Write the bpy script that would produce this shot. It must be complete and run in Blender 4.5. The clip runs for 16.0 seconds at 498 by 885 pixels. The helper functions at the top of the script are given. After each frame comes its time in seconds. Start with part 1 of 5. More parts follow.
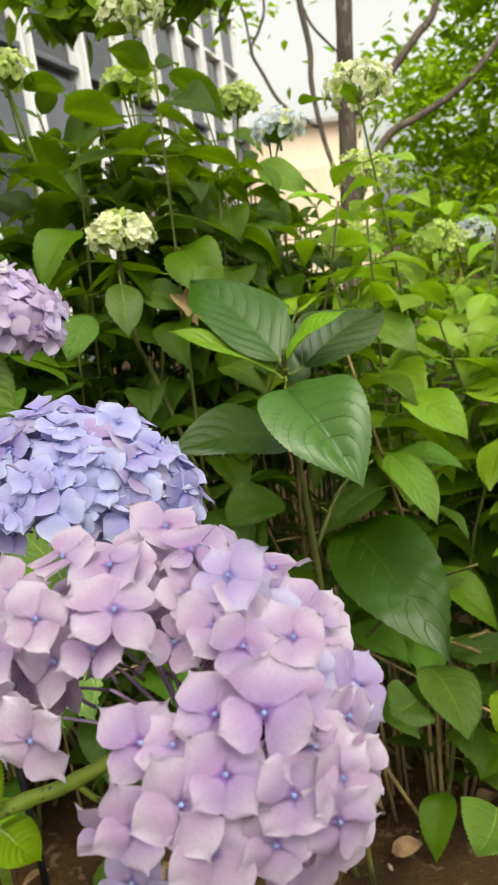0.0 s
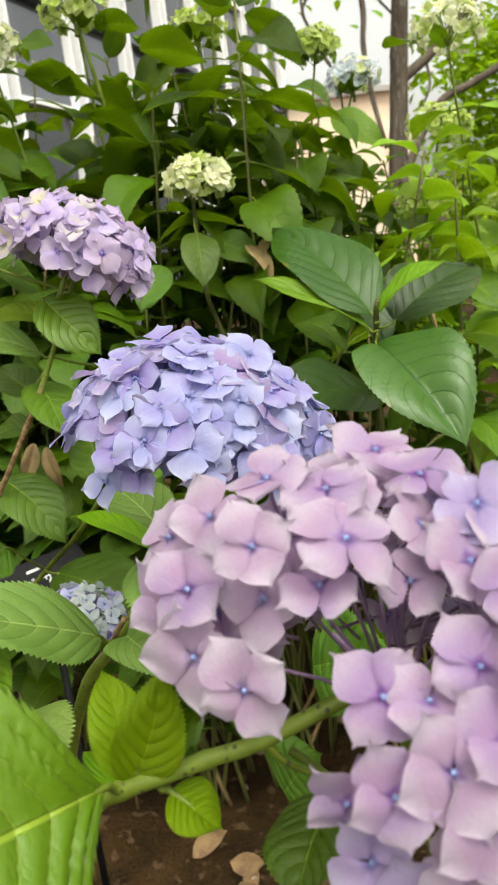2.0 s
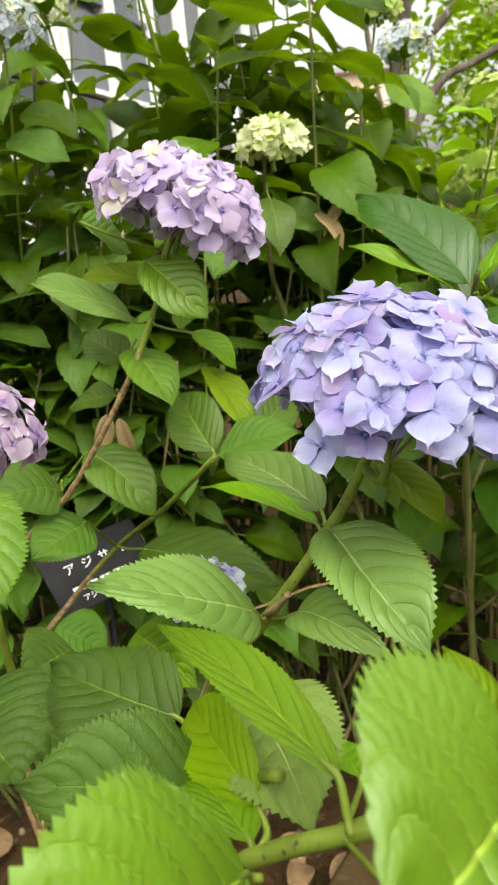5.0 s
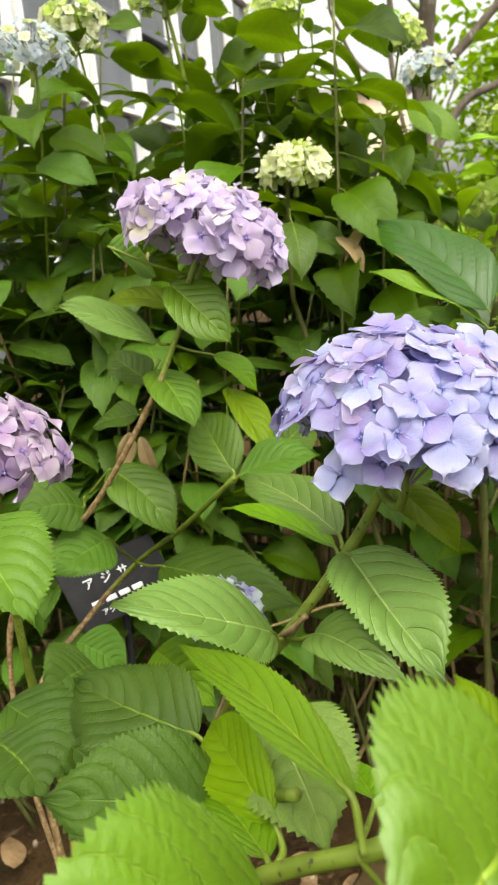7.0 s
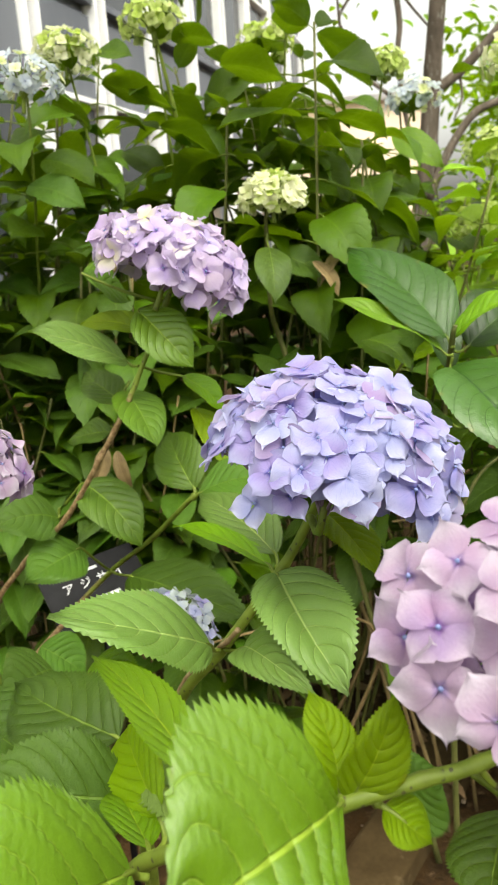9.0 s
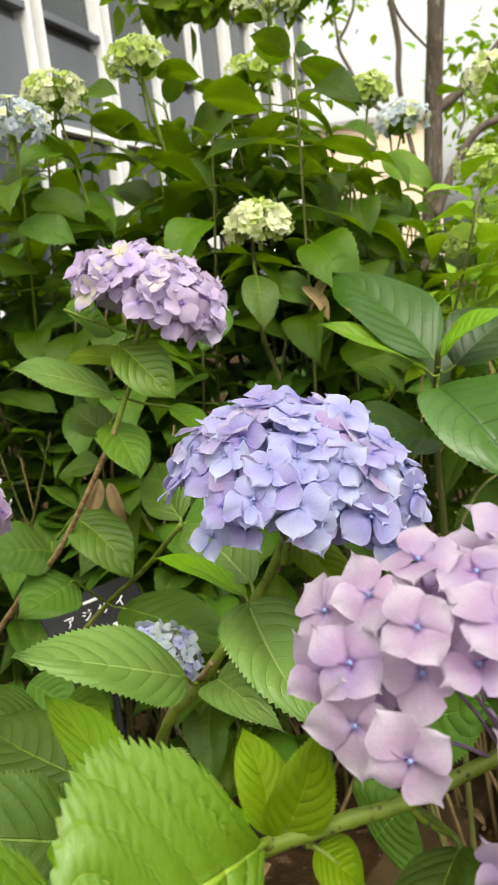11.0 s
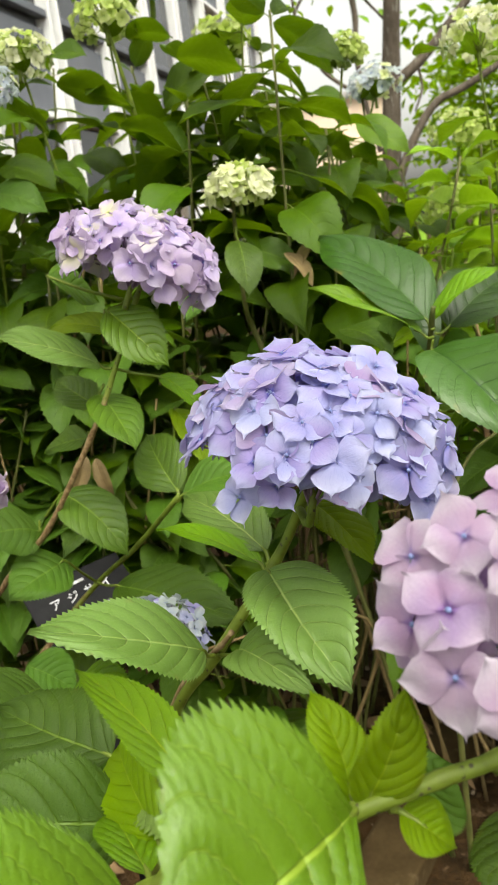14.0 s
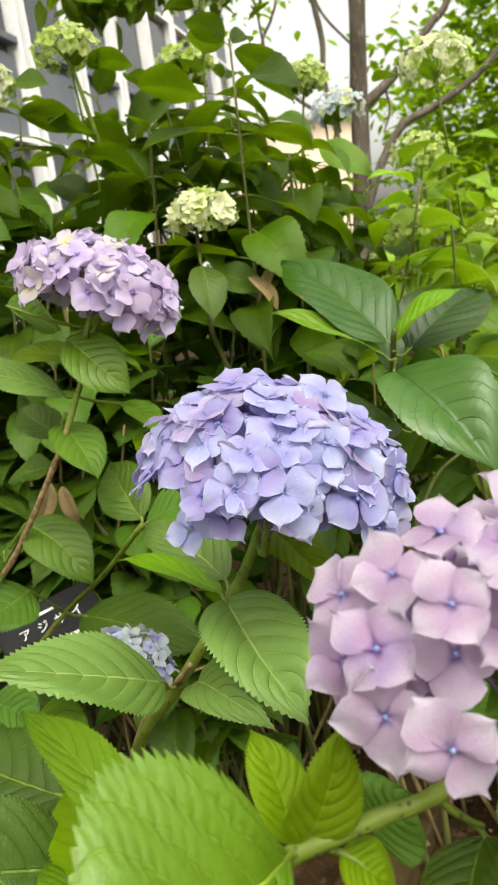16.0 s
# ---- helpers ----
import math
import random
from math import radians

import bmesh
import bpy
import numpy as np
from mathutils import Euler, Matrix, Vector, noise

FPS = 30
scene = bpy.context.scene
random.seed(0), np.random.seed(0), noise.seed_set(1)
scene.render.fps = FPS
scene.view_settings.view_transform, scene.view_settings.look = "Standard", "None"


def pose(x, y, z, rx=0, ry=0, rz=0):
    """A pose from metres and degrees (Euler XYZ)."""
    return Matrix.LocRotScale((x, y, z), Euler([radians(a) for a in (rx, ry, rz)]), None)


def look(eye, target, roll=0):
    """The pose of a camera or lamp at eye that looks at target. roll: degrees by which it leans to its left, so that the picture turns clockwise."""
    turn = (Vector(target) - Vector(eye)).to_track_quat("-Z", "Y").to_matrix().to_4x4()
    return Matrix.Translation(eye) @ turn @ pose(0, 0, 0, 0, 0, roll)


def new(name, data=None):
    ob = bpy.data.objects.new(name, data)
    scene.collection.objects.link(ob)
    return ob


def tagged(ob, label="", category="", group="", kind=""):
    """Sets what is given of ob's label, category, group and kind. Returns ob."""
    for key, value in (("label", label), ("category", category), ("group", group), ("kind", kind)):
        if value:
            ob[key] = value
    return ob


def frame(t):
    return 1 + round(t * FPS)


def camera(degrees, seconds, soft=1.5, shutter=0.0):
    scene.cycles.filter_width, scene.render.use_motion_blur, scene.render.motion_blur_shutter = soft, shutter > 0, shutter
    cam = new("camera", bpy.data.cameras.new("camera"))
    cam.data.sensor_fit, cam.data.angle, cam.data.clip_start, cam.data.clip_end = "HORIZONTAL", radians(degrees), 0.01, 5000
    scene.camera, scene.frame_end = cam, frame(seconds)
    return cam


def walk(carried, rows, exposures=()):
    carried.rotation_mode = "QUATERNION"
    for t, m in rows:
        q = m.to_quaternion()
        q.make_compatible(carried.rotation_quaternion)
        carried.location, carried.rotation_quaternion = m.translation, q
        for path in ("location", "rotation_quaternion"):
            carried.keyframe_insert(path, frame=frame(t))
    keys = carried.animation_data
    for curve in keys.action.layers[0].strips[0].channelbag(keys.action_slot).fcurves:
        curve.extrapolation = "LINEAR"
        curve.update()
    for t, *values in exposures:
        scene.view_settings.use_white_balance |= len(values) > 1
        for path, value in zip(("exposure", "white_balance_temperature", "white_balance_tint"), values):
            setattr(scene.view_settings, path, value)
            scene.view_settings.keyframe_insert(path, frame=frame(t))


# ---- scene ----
cam = camera(36.0, 16.0)
PATH = [
    (0, (-0.0045, 0.0212, 0.9923), (-0.0622, 1.9646, 0.5235), -7.66),
    (0.5, (-0.0179, 0.0176, 0.9921), (-0.0935, 1.9593, 0.5188), -7.26),
    (1, (-0.0348, 0.0345, 0.9884), (-0.1605, 1.9730, 0.5124), -7.71),
    (1.5, (-0.0553, 0.0657, 0.9766), (-0.2202, 1.9920, 0.4646), -7.28),
    (2, (-0.0900, 0.0661, 0.9629), (-0.2221, 1.9924, 0.4414), -6.61),
    (2.5, (-0.1402, 0.0580, 0.9733), (-0.2259, 1.9845, 0.4431), -5.84),
    (3, (-0.1845, 0.0597, 0.9661), (-0.2485, 1.9874, 0.4369), -5.40),
    (3.5, (-0.2182, 0.0668, 0.9639), (-0.2747, 1.9910, 0.4212), -5.46),
    (4, (-0.2329, 0.0793, 0.9583), (-0.2882, 1.9989, 0.3997), -5.25),
    (4.5, (-0.2480, 0.0887, 0.9515), (-0.2953, 2.0056, 0.3828), -5.06),
    (5, (-0.2525, 0.0942, 0.9576), (-0.3131, 2.0088, 0.3826), -5.43),
    (7.5, (-0.2540, 0.0789, 0.9701), (-0.3603, 2.0045, 0.4399), -4.71),
    (8, (-0.2460, 0.0814, 0.9701), (-0.3474, 2.0064, 0.4369), -4.71),
    (8.5, (-0.2208, 0.0685, 0.9792), (-0.3261, 1.9943, 0.4499), -4.49),
    (9, (-0.1880, 0.0399, 0.9980), (-0.3209, 1.9655, 0.4742), -3.86),
    (9.5, (-0.1498, 0.0380, 0.9993), (-0.3138, 1.9659, 0.4932), -3.63),
    (12, (-0.1388, 0.0589, 0.9997), (-0.2886, 2.0018, 0.5491), -8.59),
    (12.5, (-0.1767, 0.0709, 0.9842), (-0.2890, 2.0096, 0.5057), -9.28),
    (13, (-0.1799, 0.0818, 0.9739), (-0.2690, 2.0083, 0.4440), -8.88),
    (13.5, (-0.1838, 0.0715, 0.9782), (-0.2666, 1.9959, 0.4398), -8.14),
    (14, (-0.1889, 0.0663, 0.9804), (-0.2784, 1.9964, 0.4637), -7.29),
    (14.5, (-0.1884, 0.0614, 0.9855), (-0.2821, 1.9985, 0.4968), -7.02),
    (15, (-0.1803, 0.0636, 0.9871), (-0.2613, 2.0051, 0.5137), -7.28),
    (15.5, (-0.1697, 0.0682, 0.9834), (-0.2248, 2.0110, 0.5117), -7.83),
    (16, (-0.1672, 0.0692, 0.9855), (-0.2005, 2.0114, 0.5093), -8.09),
]
walk(cam, [(t, look(eye, target, roll)) for t, eye, target, roll in PATH], [(0, 0.79, 7050, 5), (2.5, 0.88, 7050, 5), (4, 1.13, 7050, 5), (8, 1.16, 7050, 5), (9.5, 1.08, 7050, 5), (12, 0.88, 7050, 5), (16, 0.97, 7050, 5)])
cam.data.dof.use_dof = True
cam.data.dof.focus_distance = 0.55
cam.data.dof.aperture_fstop = 24.0

# ---- sky and light: a bright overcast day ----
world = bpy.data.worlds.new("overcast_sky")
scene.world = world
world.use_nodes = True
wn, wl = world.node_tree.nodes, world.node_tree.links
sky = wn.new("ShaderNodeTexSky")
sky.sky_type = "NISHITA"
sky.sun_disc = False
sky.sun_elevation, sky.sun_rotation = radians(58), radians(150)
sky.air_density, sky.dust_density, sky.ozone_density = 1.0, 6.0, 1.0
pale = wn.new("ShaderNodeHueSaturation")
pale.inputs["Saturation"].default_value = 0.12
wl.new(sky.outputs[0], pale.inputs["Color"])
wl.new(pale.outputs[0], wn["Background"].inputs["Color"])
wn["Background"].inputs["Strength"].default_value = 0.185

sun = new("sun", bpy.data.lights.new("sun", "SUN"))
sun.data.energy, sun.data.angle, sun.data.color = 1.0, radians(30), (1.0, 0.96, 0.9)
sun.matrix_world = look((-1.6, -2.7, 8), (0, 0.6, 0.8))



# ---- node helpers ----
class Net:
    """A node material under construction."""

    def __init__(self, name):
        self.m = bpy.data.materials.new(name)
        self.m.use_nodes = True
        self.n, self.l = self.m.node_tree.nodes, self.m.node_tree.links
        self.bsdf = self.n["Principled BSDF"]

    def put(self, socket, value):
        if hasattr(value, "links"):
            self.l.new(value, socket)
        elif isinstance(value, tuple) and len(value) == 3 and socket.type == "RGBA":
            socket.default_value = (*value, 1)
        else:
            socket.default_value = value

    def math(self, op, a, b=0.0, clamp=False):
        k = self.n.new("ShaderNodeMath")
        k.operation, k.use_clamp = op, clamp
        self.put(k.inputs[0], a)
        self.put(k.inputs[1], b)
        return k.outputs[0]

    def mix(self, f, a, b, blend="MIX"):
        k = self.n.new("ShaderNodeMix")
        k.data_type, k.blend_type = "RGBA", blend
        self.put(k.inputs[0], f)
        self.put(k.inputs[6], a)
        self.put(k.inputs[7], b)
        return k.outputs[2]

    def smooth(self, x, lo, hi):
        k = self.n.new("ShaderNodeMapRange")
        k.interpolation_type = "SMOOTHSTEP"
        self.put(k.inputs[0], x)
        k.inputs[1].default_value, k.inputs[2].default_value = lo, hi
        return k.outputs[0]

    def coords(self, kind="Object", scale=(1, 1, 1)):
        c, k = self.n.new("ShaderNodeTexCoord"), self.n.new("ShaderNodeMapping")
        self.l.new(c.outputs[kind], k.inputs[0])
        k.inputs["Scale"].default_value = scale
        return k.outputs[0]

    def noise(self, vec, scale, detail=4.0, rough=0.55):
        k = self.n.new("ShaderNodeTexNoise")
        self.put(k.inputs["Vector"], vec)
        k.inputs["Scale"].default_value, k.inputs["Detail"].default_value = scale, detail
        k.inputs["Roughness"].default_value = rough
        return k.outputs[0]

    def cells(self, vec, scale, feature="F1"):
        k = self.n.new("ShaderNodeTexVoronoi")
        k.feature = feature
        self.put(k.inputs["Vector"], vec)
        k.inputs["Scale"].default_value = scale
        return k.outputs[0]

    def split(self, vec):
        k = self.n.new("ShaderNodeSeparateXYZ")
        self.put(k.inputs[0], vec)
        return k.outputs[0], k.outputs[1], k.outputs[2]

    def random(self):
        return self.n.new("ShaderNodeObjectInfo").outputs["Random"]

    def island(self):
        return self.n.new("ShaderNodeNewGeometry").outputs["Random Per Island"]

    def hsv(self, colour, hue, sat, val):
        k = self.n.new("ShaderNodeHueSaturation")
        self.put(k.inputs["Hue"], hue)
        self.put(k.inputs["Saturation"], sat)
        self.put(k.inputs["Value"], val)
        self.put(k.inputs["Color"], colour)
        return k.outputs[0]

    def bump(self, height, strength, distance):
        k = self.n.new("ShaderNodeBump")
        k.inputs["Strength"].default_value, k.inputs["Distance"].default_value = strength, distance
        self.put(k.inputs["Height"], height)
        self.l.new(k.outputs[0], self.bsdf.inputs["Normal"])
        return k.outputs[0]

    def done(self, colour, rough, metal=0.0, spec=0.5, translucent=0.0, glow=None, sheen=0.0):
        self.put(self.bsdf.inputs["Base Color"], colour)
        self.put(self.bsdf.inputs["Roughness"], rough)
        self.bsdf.inputs["Metallic"].default_value = metal
        self.put(self.bsdf.inputs["Specular IOR Level"], spec)
        self.bsdf.inputs["Sheen Weight"].default_value = sheen
        if translucent:
            t, mix = self.n.new("ShaderNodeBsdfTranslucent"), self.n.new("ShaderNodeMixShader")
            self.put(t.inputs[0], glow if glow is not None else colour)
            mix.inputs[0].default_value = translucent
            self.l.new(self.bsdf.outputs[0], mix.inputs[1])
            self.l.new(t.outputs[0], mix.inputs[2])
            self.l.new(mix.outputs[0], self.n["Material Output"].inputs[0])
        return self.m


VEINS, SLANT = 7.5, 0.34  # lateral veins along a leaf, and how far they rise towards its tip


def leaf_material(name, deep, light, vein, rough=0.42, spec=0.5, translucent=0.3, per_island=False, vary=0.36, groove=0.55, grain=0.14):
    """A veined leaf; groove: how far the lateral veins sink between the quilted fields."""
    k = Net(name)
    u, v, _ = k.split(k.coords("UV"))
    av = k.math("MULTIPLY", k.math("ABSOLUTE", k.math("SUBTRACT", v, 0.5)), 2.0)
    obj = k.coords("Object")
    wob = k.math("MULTIPLY", k.math("SUBTRACT", k.noise(obj, 45, 2), 0.5), 0.2)
    phase = k.math("ADD", k.math("MULTIPLY", k.math("SUBTRACT", u, k.math("MULTIPLY", k.math("POWER", av, 1.35), SLANT)), VEINS), wob)
    saw = k.math("MULTIPLY", k.math("ABSOLUTE", k.math("SUBTRACT", k.math("FRACT", phase), 0.5)), 2.0)
    thin = k.math("SUBTRACT", 1.0, k.math("MULTIPLY", av, 0.6))
    side = k.math("MULTIPLY", k.smooth(saw, 0.90, 0.985), thin)
    valley = k.math("MULTIPLY", k.math("POWER", saw, 5.0), thin)
    rib = k.smooth(k.math("DIVIDE", av, k.math("SUBTRACT", 1.25, u)), 0.046, 0.016)
    mesh_uv = k.coords("UV", (20, 11, 1))
    edge = k.cells(mesh_uv, 3.0, "DISTANCE_TO_EDGE")
    net, pillow = k.smooth(edge, 0.10, 0.0), k.smooth(edge, 0.0, 0.4)
    lines = k.math("MAXIMUM", rib, k.math("MAXIMUM", k.math("MULTIPLY", side, 0.75), k.math("MULTIPLY", net, min(0.3, 0.04 + grain))), True)
    rnd = k.island() if per_island else k.random()
    patch = k.noise(obj, 22, 5, 0.6)
    broad = k.noise(obj, 7, 3, 0.5)
    base = k.mix(k.smooth(k.math("ADD", k.math("ADD", k.math("MULTIPLY", patch, 0.45), k.math("MULTIPLY", broad, 0.35)), k.math("MULTIPLY", rnd, 0.4)), 0.3, 0.85), deep, light)
    speck = k.smooth(k.noise(obj, 190, 2), 0.70, 0.76)
    base = k.mix(k.math("MULTIPLY", speck, 0.35), base, (0.10, 0.08, 0.03))
    scorch = k.math("MULTIPLY", k.smooth(k.noise(obj, 60, 3), 0.60, 0.68), k.smooth(av, 0.82, 0.98))
    base = k.mix(k.math("MULTIPLY", scorch, 0.5), base, (0.16, 0.12, 0.03))
    colour = k.mix(k.math("MULTIPLY", lines, 0.85), base, vein)
    colour = k.hsv(colour, k.math("ADD", 0.497 - 0.031 * vary, k.math("MULTIPLY", rnd, 0.061 * vary)), 1.10, k.math("ADD", 1 - vary / 2, k.math("MULTIPLY", rnd, vary)))
    ground = k.math("ADD", k.math("MULTIPLY", lines, 0.8), k.math("MULTIPLY", valley, groove))
    height = k.math("SUBTRACT", k.math("ADD", k.math("MULTIPLY", k.noise(obj, 260, 3), 0.7 * grain), k.math("MULTIPLY", pillow, 0.5 * grain)), ground)
    k.bump(height, 0.85, 0.0014)
    gl = k.mix(0.5, colour, (0.22, 0.36, 0.008), "MIX")
    return k.done(colour, k.math("ADD", rough - 0.08, k.math("MULTIPLY", patch, 0.2)), 0, spec, translucent, gl)


MID = leaf_material("leaf_green", (0.043, 0.098, 0.010), (0.084, 0.166, 0.018), (0.18, 0.29, 0.05), 0.38, 0.42, 0.25)
FRESH = leaf_material("leaf_fresh", (0.090, 0.205, 0.010), (0.140, 0.285, 0.020), (0.24, 0.36, 0.05), 0.38, 0.4, 0.3)
NEAR = leaf_material("leaf_bright", (0.079, 0.160, 0.016), (0.116, 0.214, 0.029), (0.27, 0.39, 0.07), 0.35, 0.55, 0.25, vary=0.1, groove=0.55, grain=0.045)
LIME = leaf_material("leaf_lime", (0.14, 0.25, 0.005), (0.21, 0.34, 0.010), (0.32, 0.44, 0.06), 0.45, 0.4, 0.5)
# Deep green, kept darker also to stand for shade under other leaves.
DARK = leaf_material("leaf_deep_green_shaded", (0.031, 0.073, 0.009), (0.062, 0.125, 0.017), (0.10, 0.175, 0.03), 0.48, 0.3, 0.2)
GLOSS = leaf_material("leaf_glossy_green", (0.012, 0.036, 0.004), (0.024, 0.060, 0.007), (0.034, 0.075, 0.012), 0.30, 0.35, 0.12, grain=0.06, groove=0.3)
# Darker copies of the green leaf: shade among the bushes put into colour.
BACK = leaf_material("leaf_green_back_shade", (0.022, 0.056, 0.002), (0.052, 0.100, 0.003), (0.07, 0.13, 0.01), 0.40, 0.28, 0.40)
SHADED = leaf_material("leaf_green_shade_copy", (0.030, 0.071, 0.004), (0.059, 0.115, 0.006), (0.10, 0.17, 0.02), 0.40, 0.28, 0.32)
PALE = leaf_material("leaf_underside", (0.13, 0.20, 0.05), (0.17, 0.25, 0.065), (0.34, 0.44, 0.15), 0.5, 0.35, 0.35)
FILL = leaf_material("leaf_mass", (0.024, 0.07, 0.008), (0.06, 0.14, 0.012), (0.09, 0.16, 0.03), 0.42, 0.4, 0.3, True)
# Paler copy of the green leaf: sky sheen is partly put into its colour.
SILK = leaf_material("leaf_pale_green_sheen", (0.088, 0.172, 0.032), (0.135, 0.232, 0.052), (0.32, 0.42, 0.14), 0.42, 0.75, 0.28, vary=0.2, groove=0.8)
SHEEN = leaf_material("leaf_waxy_green", (0.030, 0.078, 0.014), (0.050, 0.110, 0.022), (0.020, 0.055, 0.012), 0.34, 0.5, 0.12, grain=0.06, groove=0.2)
# Yellow-green, brightened so the colour also carries the light on these leaves.
SUNLIT = leaf_material("leaf_yellow_green_lit", (0.14, 0.26, 0.022), (0.25, 0.41, 0.05), (0.34, 0.48, 0.09), 0.36, 0.55, 0.44)


def petal_material(name, heart, body, rim, other, amount=0.6):
    """heart, body, rim: colours from the middle of a floret outwards; other: the tint of some florets."""
    k = Net(name)
    u, v, _ = k.split(k.coords("UV"))
    rnd = k.random()
    streak = k.noise(k.coords("UV", (2.5, 26, 1)), 1.0, 3)
    move = k.n.new("ShaderNodeVectorMath")
    k.put(move.inputs[0], k.coords("Object"))
    k.put(move.inputs[1], k.math("MULTIPLY", rnd, 37.0))
    cloud = k.noise(move.outputs[0], 14, 4)
    blotch = k.noise(move.outputs[0], 1.1, 2)
    tint = k.mix(k.math("MULTIPLY", k.smooth(k.math("ADD", k.math("MULTIPLY", rnd, 0.55), blotch), 0.55, 1.05), amount), body, other)
    mid = k.mix(k.smooth(k.math("ADD", u, k.math("MULTIPLY", cloud, 0.3)), 0.45, 1.15), tint, rim)
    colour = k.mix(k.smooth(u, 0.18, 0.03), mid, heart)
    colour = k.mix(k.math("MULTIPLY", k.smooth(streak, 0.50, 0.72), 0.34), colour, heart)
    brown = k.smooth(k.math("MULTIPLY", k.noise(move.outputs[0], 9, 3), k.smooth(u, 0.6, 1.0)), 0.64, 0.70)
    colour = k.mix(k.math("MULTIPLY", brown, 0.3), colour, (0.30, 0.24, 0.16))
    colour = k.hsv(colour, k.math("ADD", 0.49, k.math("MULTIPLY", rnd, 0.02)), k.math("ADD", 0.78, k.math("MULTIPLY", rnd, 0.44)), k.math("SUBTRACT", 1.12, k.math("MULTIPLY", rnd, 0.22)))
    k.bump(k.math("ADD", streak, k.math("MULTIPLY", cloud, 0.8)), 0.5, 0.001)
    return k.done(colour, 0.62, 0, 0.25, 0.46, colour, 0.1)


P_BLUE = petal_material("petal_blue", (0.175, 0.185, 0.45), (0.30, 0.315, 0.595), (0.44, 0.45, 0.645), (0.40, 0.345, 0.585), 0.75)
P_PINK = petal_material("petal_pink", (0.25, 0.15, 0.37), (0.41, 0.27, 0.41), (0.52, 0.45, 0.54), (0.365, 0.31, 0.50), 0.6)
P_LILAC = petal_material("petal_lilac", (0.21, 0.185, 0.42), (0.36, 0.31, 0.53), (0.46, 0.42, 0.57), (0.42, 0.32, 0.49))
P_PURPLE = petal_material("petal_purple", (0.27, 0.17, 0.46), (0.44, 0.345, 0.60), (0.55, 0.46, 0.63), (0.60, 0.54, 0.47), 0.45)
P_CREAM = petal_material("petal_cream", (0.52, 0.56, 0.22), (0.66, 0.69, 0.40), (0.73, 0.74, 0.53), (0.56, 0.63, 0.26))
P_GREEN = petal_material("petal_lime", (0.24, 0.34, 0.04), (0.36, 0.48, 0.08), (0.50, 0.58, 0.19), (0.46, 0.53, 0.20))
P_GREY = petal_material("petal_pale_blue", (0.28, 0.33, 0.44), (0.44, 0.50, 0.60), (0.55, 0.60, 0.61), (0.50, 0.56, 0.44))


def plain(name, a, b, scale, rough=0.7, bump=0.4, dist=0.002, stretch=(1, 1, 1), spec=0.4, metal=0.0, stain=None):
    """Two tones of one surface, with grain, stains and relief."""
    k = Net(name)
    c = k.coords("Object", stretch)
    big, fine = k.noise(c, scale, 5), k.noise(c, scale * 9, 4)
    colour = k.mix(k.smooth(k.math("ADD", k.math("MULTIPLY", big, 0.7), k.math("MULTIPLY", fine, 0.3)), 0.35, 0.65), a, b)
    if stain:
        colour = k.mix(k.math("MULTIPLY", k.smooth(k.noise(c, scale * 3.1, 3), 0.58, 0.68), 0.7), colour, stain)
    k.bump(k.math("ADD", big, k.math("MULTIPLY", fine, 0.5)), bump, dist)
    return k.done(colour, k.math("ADD", rough - 0.1, k.math("MULTIPLY", fine, 0.2)), metal, spec)


def stalk_material(name="green_stalk", woody=None):
    """A smooth olive-green stem with dark lengthwise dashes; woody: the height under which it has turned to brown wood."""
    k = Net(name)
    c = k.coords("Object")
    base = k.mix(k.smooth(k.noise(c, 45, 4), 0.35, 0.65), (0.088, 0.125, 0.012), (0.145, 0.20, 0.024))
    dash = k.smooth(k.cells(k.coords("Object", (1, 1, 0.8)), 210), 0.27, 0.18)
    keep = k.smooth(k.noise(c, 130, 2), 0.45, 0.55)
    colour = k.mix(k.math("MULTIPLY", k.math("MULTIPLY", dash, keep), 0.85), base, (0.03, 0.022, 0.02))
    if woody is not None:
        height = k.math("ADD", k.split(c)[2], k.math("MULTIPLY", k.noise(c, 35, 3), 0.12))
        wood = k.mix(k.smooth(k.noise(c, 160, 4), 0.4, 0.6), (0.13, 0.08, 0.033), (0.27, 0.19, 0.095))
        colour = k.mix(k.smooth(height, woody + 0.085, woody + 0.035), colour, wood)
    k.bump(k.noise(c, 300, 3), 0.3, 0.0004)
    return k.done(colour, 0.48, 0, 0.28)


STALK = stalk_material()
TURNING, LOW_TURNING = stalk_material("stalk_turning_woody", 0.80), stalk_material("stalk_woody_at_base", 0.47)
PEDICEL = plain("violet_stalk", (0.17, 0.11, 0.19), (0.28, 0.20, 0.30), 90, 0.6, 0.2, 0.0004)
TWIG = plain("brown_twig", (0.14, 0.098, 0.036), (0.25, 0.18, 0.08), 45, 0.75, 0.5, 0.001, (1, 1, 0.25), 0.3, 0, (0.10, 0.06, 0.03))
DEADWOOD = plain("dead_wood", (0.17, 0.115, 0.05), (0.33, 0.25, 0.14), 60, 0.8, 0.7, 0.001, (1, 1, 0.2), 0.2, 0, (0.09, 0.055, 0.025))
OLIVE = plain("old_stalk", (0.055, 0.066, 0.014), (0.11, 0.115, 0.03), 50, 0.6, 0.4, 0.0006, (1, 1, 0.3), 0.3, 0, (0.09, 0.055, 0.025))
BUD = plain("blue_bud", (0.12, 0.16, 0.34), (0.20, 0.25, 0.46), 300, 0.5, 0.2, 0.0003)
BUD_GREEN = plain("green_bud", (0.34, 0.46, 0.12), (0.48, 0.58, 0.2), 300, 0.5, 0.2, 0.0003)
